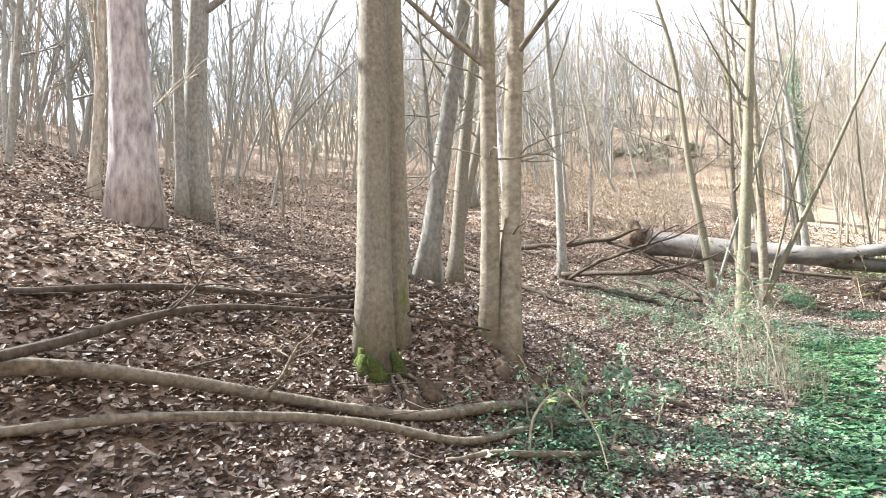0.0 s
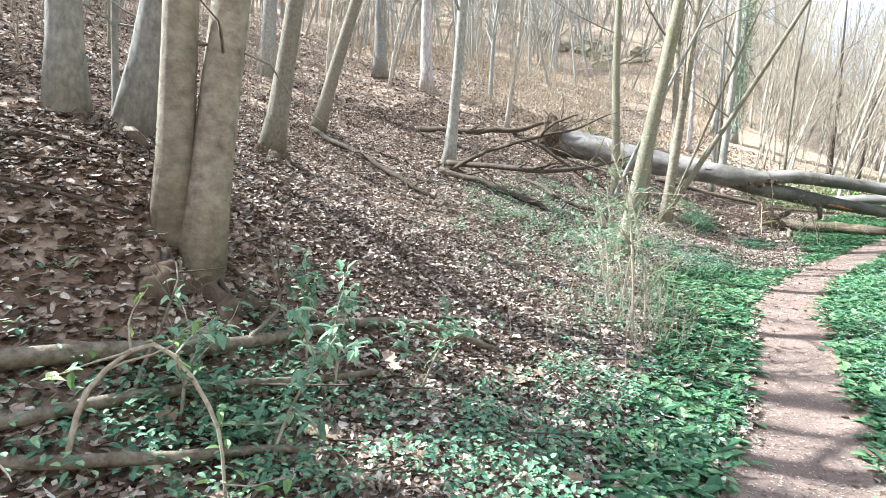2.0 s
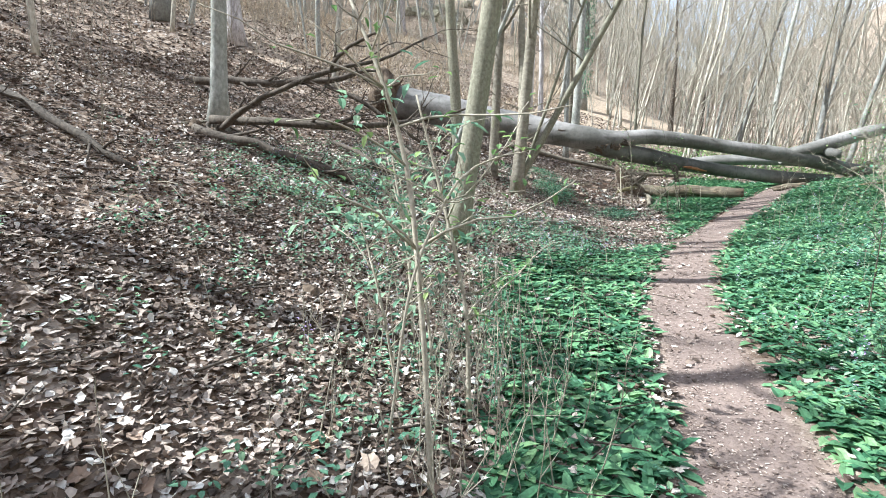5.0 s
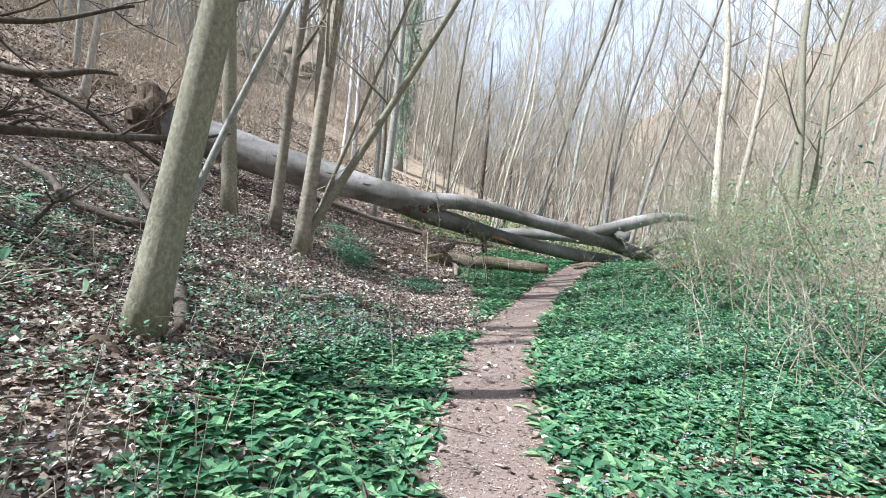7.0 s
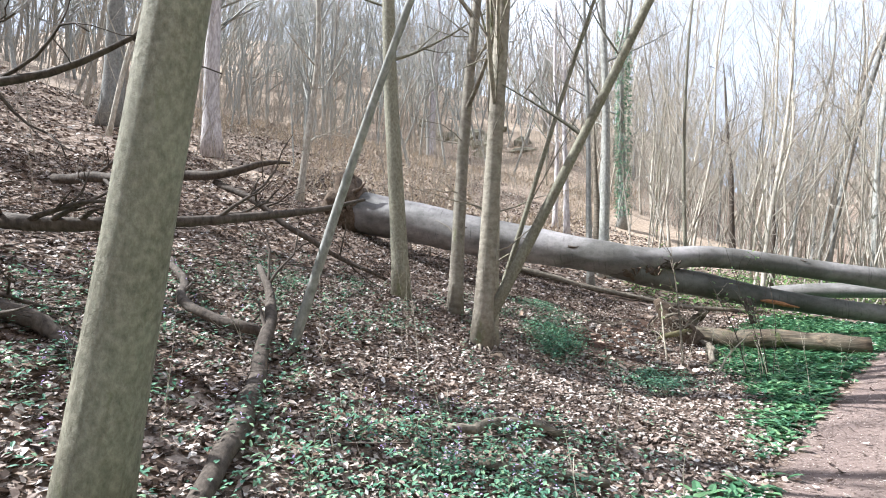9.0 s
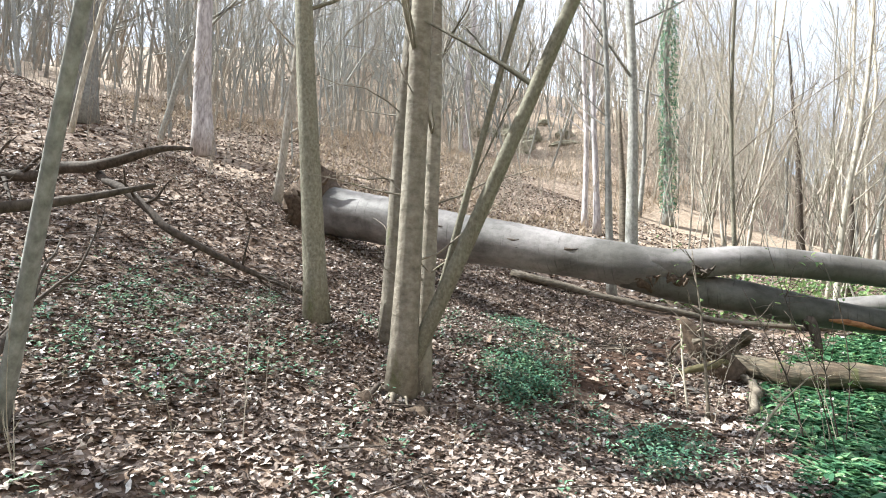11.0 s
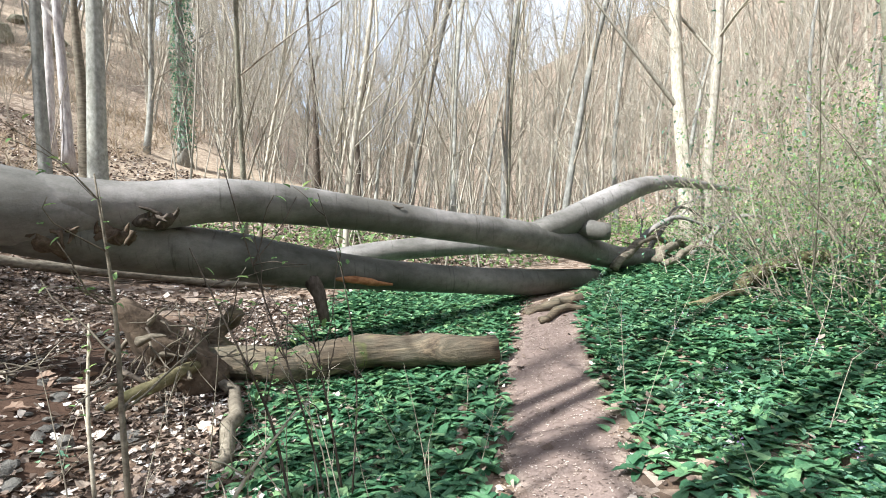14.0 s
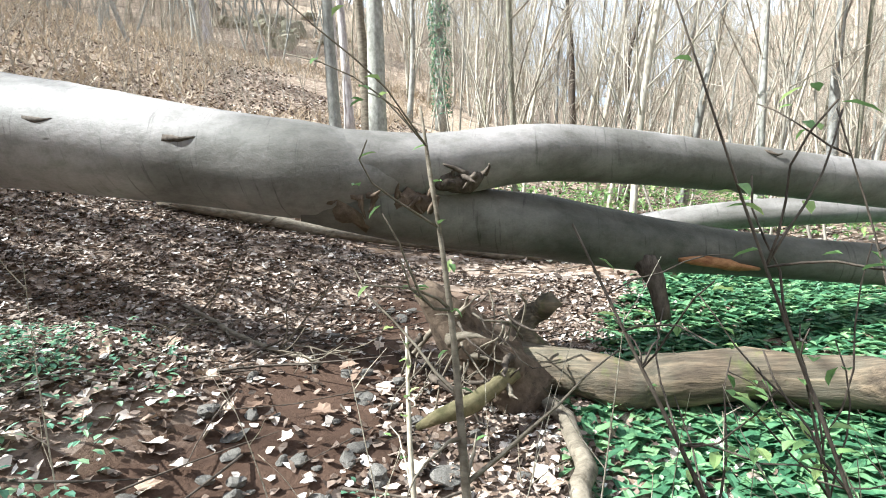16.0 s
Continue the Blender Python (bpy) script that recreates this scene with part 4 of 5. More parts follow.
tree("dead_tree", [(-3.1, 24.5, 0.13, -0.01, 0.0, 4.2)], M_DEAD, 24, "broken-off dead grey trunk behind the fallen beech", "tree", height=4.2, limbs=0, flare=1.2, bend=0.3)
tree("tree", [(-4.1, 35.0, 0.19, 0.02, 0.0)], M_GREY, 20, "grey tree wrapped in ivy", height=15, limbs=14, low=0.25, reach=3)
tree("tree", [(-5.0, 28.6, 0.11, -0.03, 0.0), (-5.6, 29.2, 0.10, 0.0, 0.0)], M_PALE, 21, "pale double-stemmed tree beyond the gully", height=14, limbs=14, low=0.3, reach=2.5)
tree("tree", [(7.6, 24.8, 0.15, -0.03, 0.02), (8.1, 24.9, 0.11, 0.10, 0.02)], M_POLE, 22, "forked pale yellow-lit tree above the thicket", height=15, limbs=16, low=0.25, reach=3.5)
tree("tree", [(7.6, 20.9, 0.11, 0.02, 0.0), (7.9, 21.1, 0.08, 0.14, 0.0)], M_OLIVE, 23, "forked olive tree in the thicket", height=12, limbs=14, low=0.25, reach=3)
tree("snag_tree", [(0.3, 34.4, 0.13, -0.01, 0.0, 8.6)], M_DARKBR, 25, "dark dead tree with a broken top", height=8, limbs=3, low=0.6, reach=1.8, bend=0.5)
tree("snag_tree", [(1.2, 30.0, 0.13, 0.10, 0.0, 4.6)], M_DARKBR, 26, "short dark dead tree broken off crooked", height=4.6, limbs=2, low=0.7, reach=1.0, bend=1.2)
tree("tree", [(3.5, 38.5, 0.16, 0.28, -0.04)], M_POLE, 27, "pale tree leaning strongly over the valley", height=15, limbs=14, low=0.3, reach=3)


def moss_cushion():
    top = new("moss")
    x, y = -2.8, 2.62
    top.location = (x, y, z_at(x, y))
    rng = np.random.RandomState(3)
    s = Soup()
    for i in range(7):
        a = rng.uniform(-1.9, 0.5)
        p, r = wander(rng, (-0.15 + 0.22 * np.cos(a), -0.08 + 0.22 * np.sin(a), -0.02), (0.1 * np.cos(a), 0.1 * np.sin(a), 1), rng.uniform(0.12, 0.28), 4, 0.09, 0.03, 0.15)
        tube(s, p, r, 8, 0.3, i)
    me = s.mesh("moss", M_MOSS)
    bpy.data.objects.remove(top)
    ob = new("moss", me)
    ob.location = (x, y, z_at(x, y))
    tagged(ob, "dark green moss on the foot of the tall tree", "moss")


moss_cushion()

# ---------------------------------------------------------------- pole wood of the valley
def pole_prototypes():
    out = []
    for i in range(9):
        rng = np.random.RandomState(200 + i)
        top = new("pole_tree")
        h, r = rng.uniform(9, 14), rng.uniform(0.03, 0.085)
        lean = (rng.uniform(-0.04, 0.2), rng.uniform(-0.06, 0.06))
        pts, rad = stem_points(rng, (0, 0, 0), lean, h, r, 1.5, 16, 1.25)
        s = Soup()
        tube(s, pts, rad, 7, 0.05, i)
        link("trunk", s.mesh("trunk", (M_POLE, M_GREY, M_POLE, M_OLIVE)[i % 4]), top)
        s = Soup()
        crown_of(s, rng, pts, rad, 20, 0.12, 2.7, 6, 4, 1.6, 0.32)
        link("crown", s.mesh("crown", (M_POLE, M_BRUSH)[i % 2]), top)
        tagged(top, "slender pale bare pole tree of the valley wood", "tree", "pole wood")
        out.append(top)
    return out


def pole_wood():
    protos = pole_prototypes()
    rng = np.random.RandomState(31)
    spots = []
    tries = 0
    while len(spots) < 285 and tries < 20000:
        tries += 1
        x, y = rng.uniform(-34, 34), rng.uniform(-14, 58)
        d = x - float(path_x(np.clip(y, -12, 40)))
        near = math.hypot(x, y - 8)
        if y > 24.5 and x > -0.25 * (y - 20) - 2:
            keep, gap = 1.0, 0.85
        elif d > 5.0:
            keep, gap = 0.22, 1.5
        elif d < -9:
            keep, gap = 0.13 if y < 40 else 0.3, 1.8
        else:
            continue
        if rng.uniform() > keep or any((x - a) ** 2 + (y - b) ** 2 < gap * gap for a, b in spots):
            continue
        spots.append((x, y))
    for i, (x, y) in enumerate(spots):
        s = rng.uniform(0.8, 1.35)
        turn = rng.uniform(-50, 50)
        m = pose(x, y, z_at(x, y) - 0.05, 0, 0, turn) @ Matrix.Scale(s, 4)
        if i < len(protos):
            protos[i].matrix_basis = m
        else:
            copy_thing(protos[i % len(protos)], m)


pole_wood()


def stem_field(name, x, y, h, r, lean, rng, material, label, category, k=4, fine=0, spread=0.5, sink=0.03, wild=1.0):
    """Many thin upright stems with side twigs, as one mesh."""
    n = len(x)
    s = Soup()
    base = np.stack([x, y, ground(x, y) - sink], 1)
    way = np.stack([lean[0] + rng.normal(0, 0.2 * wild, n), lean[1] + rng.normal(0, 0.14 * wild, n), np.ones(n)], 1)
    p = sprays(s, base, way, h, r, r * 0.25, rng.normal(0, 0.11 * wild, (n, 3)), 7, 4)
    if k:
        a, w, l, rr = fork_off(rng, p, r, k, spread, 0.2, (0.12, 0.38), 0.2)
        p2 = sprays(s, a, w, l, rr, rr * 0.3, rng.normal(0, 0.12, (len(l), 3)), 3, 3)
        if fine:
            a, w, l, rr = fork_off(rng, p2, rr, fine, 0.6)
            sprays(s, a, w, l, rr, rr * 0.4, rng.normal(0, 0.1, (len(l), 3)), 3, 3)
    return tagged(new(name, s.mesh(name, material)), label, category, kind="stuff")


def far_woods():
    rng = np.random.RandomState(77)
    a, d = rng.uniform(0, 6.283, 6000), rng.uniform(40, 115, 6000)
    x, y = d * np.cos(a), 12 + d * np.sin(a)
    keep = (y > 8) | (np.abs(x) > 25)
    keep &= rng.uniform(size=6000) < np.where(y > 20, 0.38, 0.2)
    x, y = x[keep], y[keep]
    n = len(x)
    stem_field("far_woods", x, y, rng.uniform(9, 17, n), rng.uniform(0.04, 0.13, n), (0.06, 0), rng, M_BRUSH, "bare trees of the far hillside woods", "woods", 12, 2, 0.45)


far_woods()


def coppice():
    rng = np.random.RandomState(78)
    x, y = rng.uniform(-12, 32, 3000), rng.uniform(24.5, 62, 3000)
    keep = (x > -0.3 * (y - 22) - 1) & (rng.uniform(size=3000) < 0.30)
    x, y = x[keep], y[keep]
    n = len(x)
    stem_field("coppice_stems", x, y, rng.uniform(2.0, 10, n), rng.uniform(0.008, 0.03, n), (0.10, 0), rng, M_POLE, "thicket of thin pale coppice stems in the valley", "thicket", 9, 3, 0.6)


coppice()


def hillside_brush():
    rng = np.random.RandomState(79)
    x, y = rng.uniform(-45, -5, 7200), rng.uniform(-8, 62, 7200)
    d = x - path_x(np.clip(y, -12, 40))
    keep = rng.uniform(size=7200) < np.clip((-d - 5) / 9, 0.05, 1) * np.clip(0.25 + patches(x, y, 3.0, 14), 0.05, 1)
    x, y = x[keep], y[keep]
    n = len(x)
    stem_field("hillside_saplings", x, y, rng.uniform(0.5, 3.2, n) * rng.uniform(0.5, 1.6, n), rng.uniform(0.004, 0.016, n), (0, 0), rng, M_BRUSH, "thin dry saplings and brush on the hillside", "brush", 6, 2)


hillside_brush()


def hillside_woods():
    rng = np.random.RandomState(83)
    x, y = rng.uniform(-50, -9, 760), rng.uniform(-14, 64, 760)
    keep = (np.hypot(x + 14, y - 14) > 5) & (rng.uniform(size=760) < np.clip((-x - 9) / 16, 0.1, 1))
    x, y = x[keep], y[keep]
    n = len(x)
    stem_field("hillside_woods", x, y, rng.uniform(7, 15, n), rng.uniform(0.03, 0.12, n), (0, 0), rng, M_GREY, "bare slender trees on the upper slope", "woods", 14, 4, 0.5)


hillside_woods()


def shrubs():
    rng = np.random.RandomState(84)
    x, y = np.r_[rng.normal(6.3, 1.6, 190), rng.normal(5.6, 0.9, 130)], np.r_[rng.uniform(10, 24, 190), rng.normal(19.6, 1.3, 130)]
    keep = side_of(x, y) > 2.4
    x, y = x[keep], y[keep]
    n = len(x)
    stem_field("shrub_stems", x, y, rng.uniform(0.9, 2.7, n), rng.uniform(0.005, 0.013, n), (-0.1, 0), rng, M_BRUSH, "arching bare stems of the shrubs beside the path", "shrubs", 9, 3, 0.8, wild=2.2)
    m = 24000
    i = rng.randint(0, n, m)
    lx, ly = x[i] + rng.normal(0, 0.45, m), y[i] + rng.normal(0, 0.45, m)
    blades("shrub_leaves", lx, ly, ground(lx, ly) + rng.uniform(0.2, 2.5, m) * rng.uniform(0.5, 1, m), rng.uniform(0, 6.28, m), rng.normal(0, 0.5, m), rng.uniform(0.02, 0.05, m), rng.uniform(0.013, 0.03, m), M_FRESH, "tiny bursting green leaves on the shrubs", "leaves")


def right_thicket():
    rng = np.random.RandomState(80)
    x, y = rng.uniform(2.2, 14, 2600), rng.uniform(3, 27, 2600)
    d = x - path_x(np.clip(y, -12, 40))
    keep = rng.uniform(size=2600) < np.clip((d - 1.5) / 2.5, 0, 1) * np.clip(0.2 + patches(x, y, 1.2, 33), 0, 1)
    x, y = x[keep], y[keep]
    n = len(x)
    stem_field("thicket", x, y, rng.uniform(0.4, 1.5, n) * rng.uniform(0.6, 1.9, n), rng.uniform(0.004, 0.011, n), (-0.05, 0), rng, M_BRUSH, "tangled bare brown thicket beside the path", "thicket", 7, 2, 0.9, wild=2.6)
    m = 42000
    i = rng.randint(0, n, m)
    lx, ly = x[i] + rng.normal(0, 0.4, m), y[i] + rng.normal(0, 0.4, m)
    h = rng.uniform(0.1, 1.0, m) * rng.uniform(0.4, 2.6, m)
    blades("thicket_leaves", lx, ly, ground(lx, ly) + h, rng.uniform(0, 6.28, m), rng.normal(0, 0.5, m), rng.uniform(0.03, 0.07, m), rng.uniform(0.02, 0.04, m), M_HERB, "small young green leaves in the thicket", "leaves")


# ---------------------------------------------------------------- leaf litter and green carpets
def blades(name, x, y, z, heading, tilt, length, width, material, label, category, fold=0.25, droop=0.3, lift=0.0):
    """Many leaves as one mesh: each a folded, drooping blade of six faces' outline."""
    n = len(x)
    u = np.array([0, 0.35, 0.35, 0.75, 0.75, 1.0, 0.35, 0.75])
    w = np.array([0, -0.5, 0.5, -0.38, 0.38, 0, 0, 0])
    ridge = np.array([0, 1, 1, 0.8, 0.8, 0, 0, 0])
    L, W = length[:, None], width[:, None]
    along = u * L
    side = w * W
    up = ridge * W * fold - droop * L * u * u
    ct, st = np.cos(tilt)[:, None], np.sin(tilt)[:, None]
    f = along * ct - up * st
    h = along * st + up * ct
    ch, sh = np.cos(heading)[:, None], np.sin(heading)[:, None]
    vx, vy, vz = x[:, None] + f * ch - side * sh, y[:, None] + f * sh + side * ch, z[:, None] + h + lift
    v = np.stack([vx, vy, vz], -1).reshape(-1, 3)
    base = (np.arange(n) * 8)[:, None, None]
    tri = np.array([(0, 1, 6), (0, 6, 2), (3, 5, 7), (7, 5, 4)])
    quad = np.array([(1, 3, 7, 6), (6, 7, 4, 2)])
    faces = [tuple(q) for q in (base + tri[None]).reshape(-1, 3).tolist()] + [tuple(q) for q in (base + quad[None]).reshape(-1, 4).tolist()]
    me = bpy.data.meshes.new(name)
    me.from_pydata(v.tolist(), [], faces)
    me.materials.append(material)
    me.update()
    return tagged(new(name, me), label, category, kind="stuff")


right_thicket()


def flakes(name, x, y, z, length, width, rng, material, label, category):
    """Many small crumpled leaves as one mesh, four faces' worth each."""
    n = len(x)
    u = np.array([0, 0.3, 0.3, 0.72, 0.72, 1.0]) + rng.normal(0, 0.07, (n, 6))
    w = np.array([0, -0.5, 0.5, -0.42, 0.42, 0]) + rng.normal(0, 0.10, (n, 6))
    bow = rng.normal(0, 0.35, (n, 1))
    up = length[:, None] * (bow * (u - 0.5) ** 2 + rng.normal(0, 0.10, (n, 6)))
    heading, tilt = rng.uniform(0, 6.283, (n, 1)), rng.normal(0, 0.38, (n, 1))
    f, side = (u - 0.5) * length[:, None], w * width[:, None]
    g = f * np.cos(tilt) - up * np.sin(tilt)
    h = f * np.sin(tilt) + up * np.cos(tilt)
    v = np.stack([x[:, None] + g * np.cos(heading) - side * np.sin(heading), y[:, None] + g * np.sin(heading) + side * np.cos(heading), z[:, None] + h], -1).reshape(-1, 3)
    base = (np.arange(n) * 6)[:, None, None]
    faces = [tuple(q) for q in (base + np.array([(0, 2, 1), (3, 4, 5)])[None]).reshape(-1, 3).tolist()]
    faces += [tuple(q) for q in (base + np.array([(1, 2, 4, 3)])[None]).reshape(-1, 4).tolist()]
    me = bpy.data.meshes.new(name)
    me.from_pydata(v.tolist(), [], faces)
    me.materials.append(material)
    me.update()
    return tagged(new(name, me), label, category, kind="stuff")


def side_of(x, y):
    return x - path_x(np.clip(y, -12, 40))


def litter():
    rng = np.random.RandomState(5)
    xs, ys, big = [], [], []
    for x0, x1, y0, y1, per, size in ((-4, 0.2, -0.5, 10, 1500, 0.8), (-6, 0.6, 10, 22.5, 1050, 0.85), (-10, -4, -2, 10, 480, 0.95), (-12, -6, 10, 24, 340, 1.1), (-24, -10, -2, 36, 60, 1.7), (-10, 4, 22.5, 34, 80, 1.6), (0.6, 5, 0, 22, 160, 1.0)):
        n = int((x1 - x0) * (y1 - y0) * per)
        xs.append(rng.uniform(x0, x1, n)), ys.append(rng.uniform(y0, y1, n)), big.append(np.full(n, size))
    x, y, big = np.concatenate(xs), np.concatenate(ys), np.concatenate(big)
    d = side_of(x, y)
    keep = (np.abs(d) > 0.36 + 0.1 * (patches(x, y, 0.25, 8) - 0.5)) | (rng.uniform(size=len(x)) < 0.05)
    gully = np.exp(-((x + 1.75 - 0.12 * (y - 19.5)) / 0.7) ** 2) * (y > 17.8) * (y < 22.2)
    keep &= rng.uniform(size=len(x)) > gully * 0.93
    keep &= rng.uniform(size=len(x)) > 0.75 * garlic_density(x, y)
    x, y, big = x[keep], y[keep], big[keep]
    n = len(x)
    flakes("leaf_litter", x, y, floor_z(x, y) + rng.uniform(0.004, 0.03, n), big * rng.uniform(0.03, 0.095, n), big * rng.uniform(0.022, 0.06, n), rng, M_LITTER, "dry brown and pale fallen leaves covering the slope", "leaf litter")


shrubs()


def garlic_density(x, y):
    d = side_of(x, y)
    right = np.clip((d - 0.36) / 0.15, 0, 1) * np.clip((6.0 - d) / 2.5, 0, 1) * np.clip((y - 1.0) / 1.5, 0, 1)
    wide = smooth(y, [0, 4, 7, 9, 11, 12.5, 14, 15, 16.2, 17.5, 18.5, 21, 23], [0.15, 0.5, 0.95, 1.25, 1.6, 1.35, 0.6, 0.2, 0.6, 0.9, 1.6, 2.6, 3.0])
    left = np.clip((-d - 0.36) / 0.12, 0, 1) * np.clip((wide + 0.36 + d) / 0.35, 0, 1)
    return (right * np.clip(0.3 + 1.4 * patches(x, y, 0.7, 21), np.where(d < 2.2, 0.6, 0.3), 1) + left) * (y < 24)


def garlic():
    rng = np.random.RandomState(6)
    n = 66000
    x, y = rng.uniform(-2.5, 8, n), rng.uniform(0.5, 24, n)
    keep = rng.uniform(size=n) < garlic_density(x, y)
    x, y = x[keep], y[keep]
    k = 4
    x, y = np.repeat(x, k), np.repeat(y, k)
    n = len(x)
    x, y = x + rng.normal(0, 0.045, n), y + rng.normal(0, 0.035, n)
    blades("wild_garlic", x, y, floor_z(x, y) - 0.01, rng.uniform(0, 6.28, n), rng.uniform(0.25, 1.05, n), rng.uniform(0.08, 0.15, n), rng.uniform(0.044, 0.078, n),
           M_GARLIC, "dense carpet of green wild garlic leaves beside the path", "wild garlic", 0.2, 0.55)


garlic()
litter()


def herbs():
    rng = np.random.RandomState(16)
    xs, ys = [], []
    for cx, cy, sx, sy, n in ((-0.7, 5.2, 0.4, 1.0, 170), (-1.7, 3.7, 0.3, 0.5, 130), (-1.3, 13.3, 0.4, 0.6, 130), (-1.9, 12.8, 0.4, 0.5, 80), (-2.27, 17.6, 0.22, 0.3, 170), (-2.4, 9.5, 0.8, 1.4, 90), (-4.3, 12.3, 0.9, 1.0, 150), (-3.6, 10.6, 0.7, 0.8, 120), (-3.0, 17.6, 0.6, 0.6, 40), (-4.6, 15.0, 1.0, 0.8, 100), (-1.4, 8.4, 0.4, 0.8, 60), (-0.9, 17.4, 0.25, 0.3, 80), (-2.9, 19.0, 0.25, 0.3, 35), (1.9, 9.0, 0.9, 4.5, 700), (3.4, 13.0, 1.2, 4.5, 800), (2.2, 5.0, 0.8, 2.0, 260)):
        xs.append(rng.normal(cx, sx, n)), ys.append(rng.normal(cy, sy, n))
    x, y = np.concatenate(xs), np.concatenate(ys)
    keep = np.abs(side_of(x, y)) > 0.45
    x, y = x[keep], y[keep]
    k = 16
    x, y = np.repeat(x, k), np.repeat(y, k)
    n = len(x)
    x, y = x + rng.normal(0, 0.055, n), y + rng.normal(0, 0.055, n)
    blades("ground_herbs", x, y, floor_z(x, y) + rng.uniform(0.03, 0.17, n), rng.uniform(0, 6.28, n), rng.normal(0.1, 0.35, n), rng.uniform(0.025, 0.055, n), rng.uniform(0.016, 0.03, n),
           M_HERB, "low blue-green ferny spring herbs among the leaves", "herbs", 0.15, 0.2)
    i = rng.choice(n, 700)
    fx, fy = np.repeat(x[i], 5) + rng.normal(0, 0.012, 3500), np.repeat(y[i], 5) + rng.normal(0, 0.012, 3500)
    ok = (fx > 0) | ((fy > 8) & (fy < 15))
    fx, fy = fx[ok], fy[ok]
    m = len(fx)
    blades("spring_flowers", fx, fy, floor_z(fx, fy) + rng.uniform(0.14, 0.23, m), rng.uniform(0, 6.28, m), rng.normal(0.2, 0.5, m), rng.uniform(0.012, 0.024, m), rng.uniform(0.008, 0.014, m),
           M_FLOWER, "small mauve and white spring flowers among the herbs", "flowers", 0.3, 0.1)


herbs()


def path_chips():
    rng = np.random.RandomState(17)
    n = 30000
    y = rng.uniform(0, 21.5, n)
    x = path_x(y) + rng.uniform(-0.4, 0.4, n)
    blades("path_chips", x, y, floor_z(x, y) + 0.003, rng.uniform(0, 6.28, n), rng.normal(0.05, 0.2, n), rng.uniform(0.008, 0.028, n), rng.uniform(0.005, 0.014, n),
           M_CHIP, "crumbled leaf and bark chips trodden into the path", "chips", 0.2, 0.1)


path_chips()


# ---------------------------------------------------------------- saplings and dry stalks
def sapling(knots, leaves, label, seed, material=M_TWIG, twigs=6, reach=0.35, leaf=0.05, name="sapling", foliage=None):
    """A thin young shoot with side twigs and fresh leaves."""
    rng = np.random.RandomState(seed)
    pts, rad = curve_through(knots, 14)
    org = pts[0].copy()
    top = new(name)
    top.location = org
    s = Soup()
    tube(s, pts - org, rad, 6, 0.05, seed)
    ends, shoots = [pts[i] - org for i in range(6, 14)], []
    for _ in range(twigs):
        q = rng.randint(4, 13)
        bp, br = wander(rng, pts[q] - org, (rng.normal(0, 1), rng.normal(0, 1), 0.7), reach * rng.uniform(0.5, 1.4), 5, max(rad[q] * 0.6, 0.003), 0.002, 0.18)
        shoots.append((bp, br))
        ends.extend(list(bp[2:]))
    link("stem", s.mesh("stem", material), top)
    for bp, br in shoots:
        s = Soup()
        tube(s, bp, br, 4)
        link("twig", s.mesh("twig", material), top)
    if leaves:
        ends = np.array(ends)
        i = rng.randint(0, len(ends), leaves)
        at = ends[i] + rng.normal(0, 0.02, (leaves, 3))
        ob = blades("foliage", at[:, 0], at[:, 1], at[:, 2], rng.uniform(0, 6.28, leaves), rng.normal(0.2, 0.5, leaves), rng.uniform(0.6, 1.3, leaves) * leaf, rng.uniform(0.38, 0.6, leaves) * leaf, foliage or M_FRESH, "", "")
        for key in ("kind", "label", "category"):
            if key in ob:
                del ob[key]
        ob.parent = top
    return tagged(top, label, "sapling")


sapling([on(-1.75, 3.0, 0.0, 0.012), on(-1.72, 3.1, 0.35, 0.011), on(-1.6, 3.25, 0.55, 0.010), on(-1.4, 3.4, 0.35, 0.008), on(-1.3, 3.4, 0.02, 0.006)], 40, "arched pale shoot with fresh leaves bent to the ground", 101, leaf=0.06)
sapling([on(-1.45, 3.7, 0.0, 0.010), on(-1.4, 3.8, 0.3, 0.008), on(-1.3, 3.95, 0.62, 0.004)], 100, "young elder shoot with pale fresh leaves", 102, leaf=0.075, foliage=M_ELDER)
sapling([on(-1.7, 4.3, 0.0, 0.010), on(-1.75, 4.4, 0.3, 0.008), on(-1.8, 4.5, 0.5, 0.004)], 100, "young elder shoot with pale fresh leaves", 103, leaf=0.075, foliage=M_ELDER)
sapling([on(-2.0, 4.35, 0.0, 0.010), on(-2.05, 4.4, 0.25, 0.008), on(-2.1, 4.5, 0.45, 0.004)], 100, "young elder shoot with pale fresh leaves", 116, leaf=0.075, foliage=M_ELDER)
sapling([on(-1.55, 4.95, 0.0, 0.010), on(-1.5, 5.0, 0.2, 0.008), on(-1.45, 5.1, 0.4, 0.004)], 100, "young elder shoot with pale fresh leaves", 117, leaf=0.075, foliage=M_ELDER)
sapling([on(-1.85, 3.5, 0.0, 0.010), on(-1.85, 3.55, 0.25, 0.008), on(-1.8, 3.65, 0.45, 0.004)], 100, "young elder shoot with pale fresh leaves", 118, leaf=0.075, foliage=M_ELDER)
sapling([on(-0.93, 7.45, 0.0, 0.013), on(-1.0, 7.5, 0.75, 0.012), (-1.14, 7.6, 1.21, 0.011), (-1.28, 7.63, 1.55, 0.009), (-1.45, 7.7, 1.85, 0.005)], 70, "tall pale sapling stem leaning over the leaves", 119, reach=0.55, twigs=12, leaf=0.045)
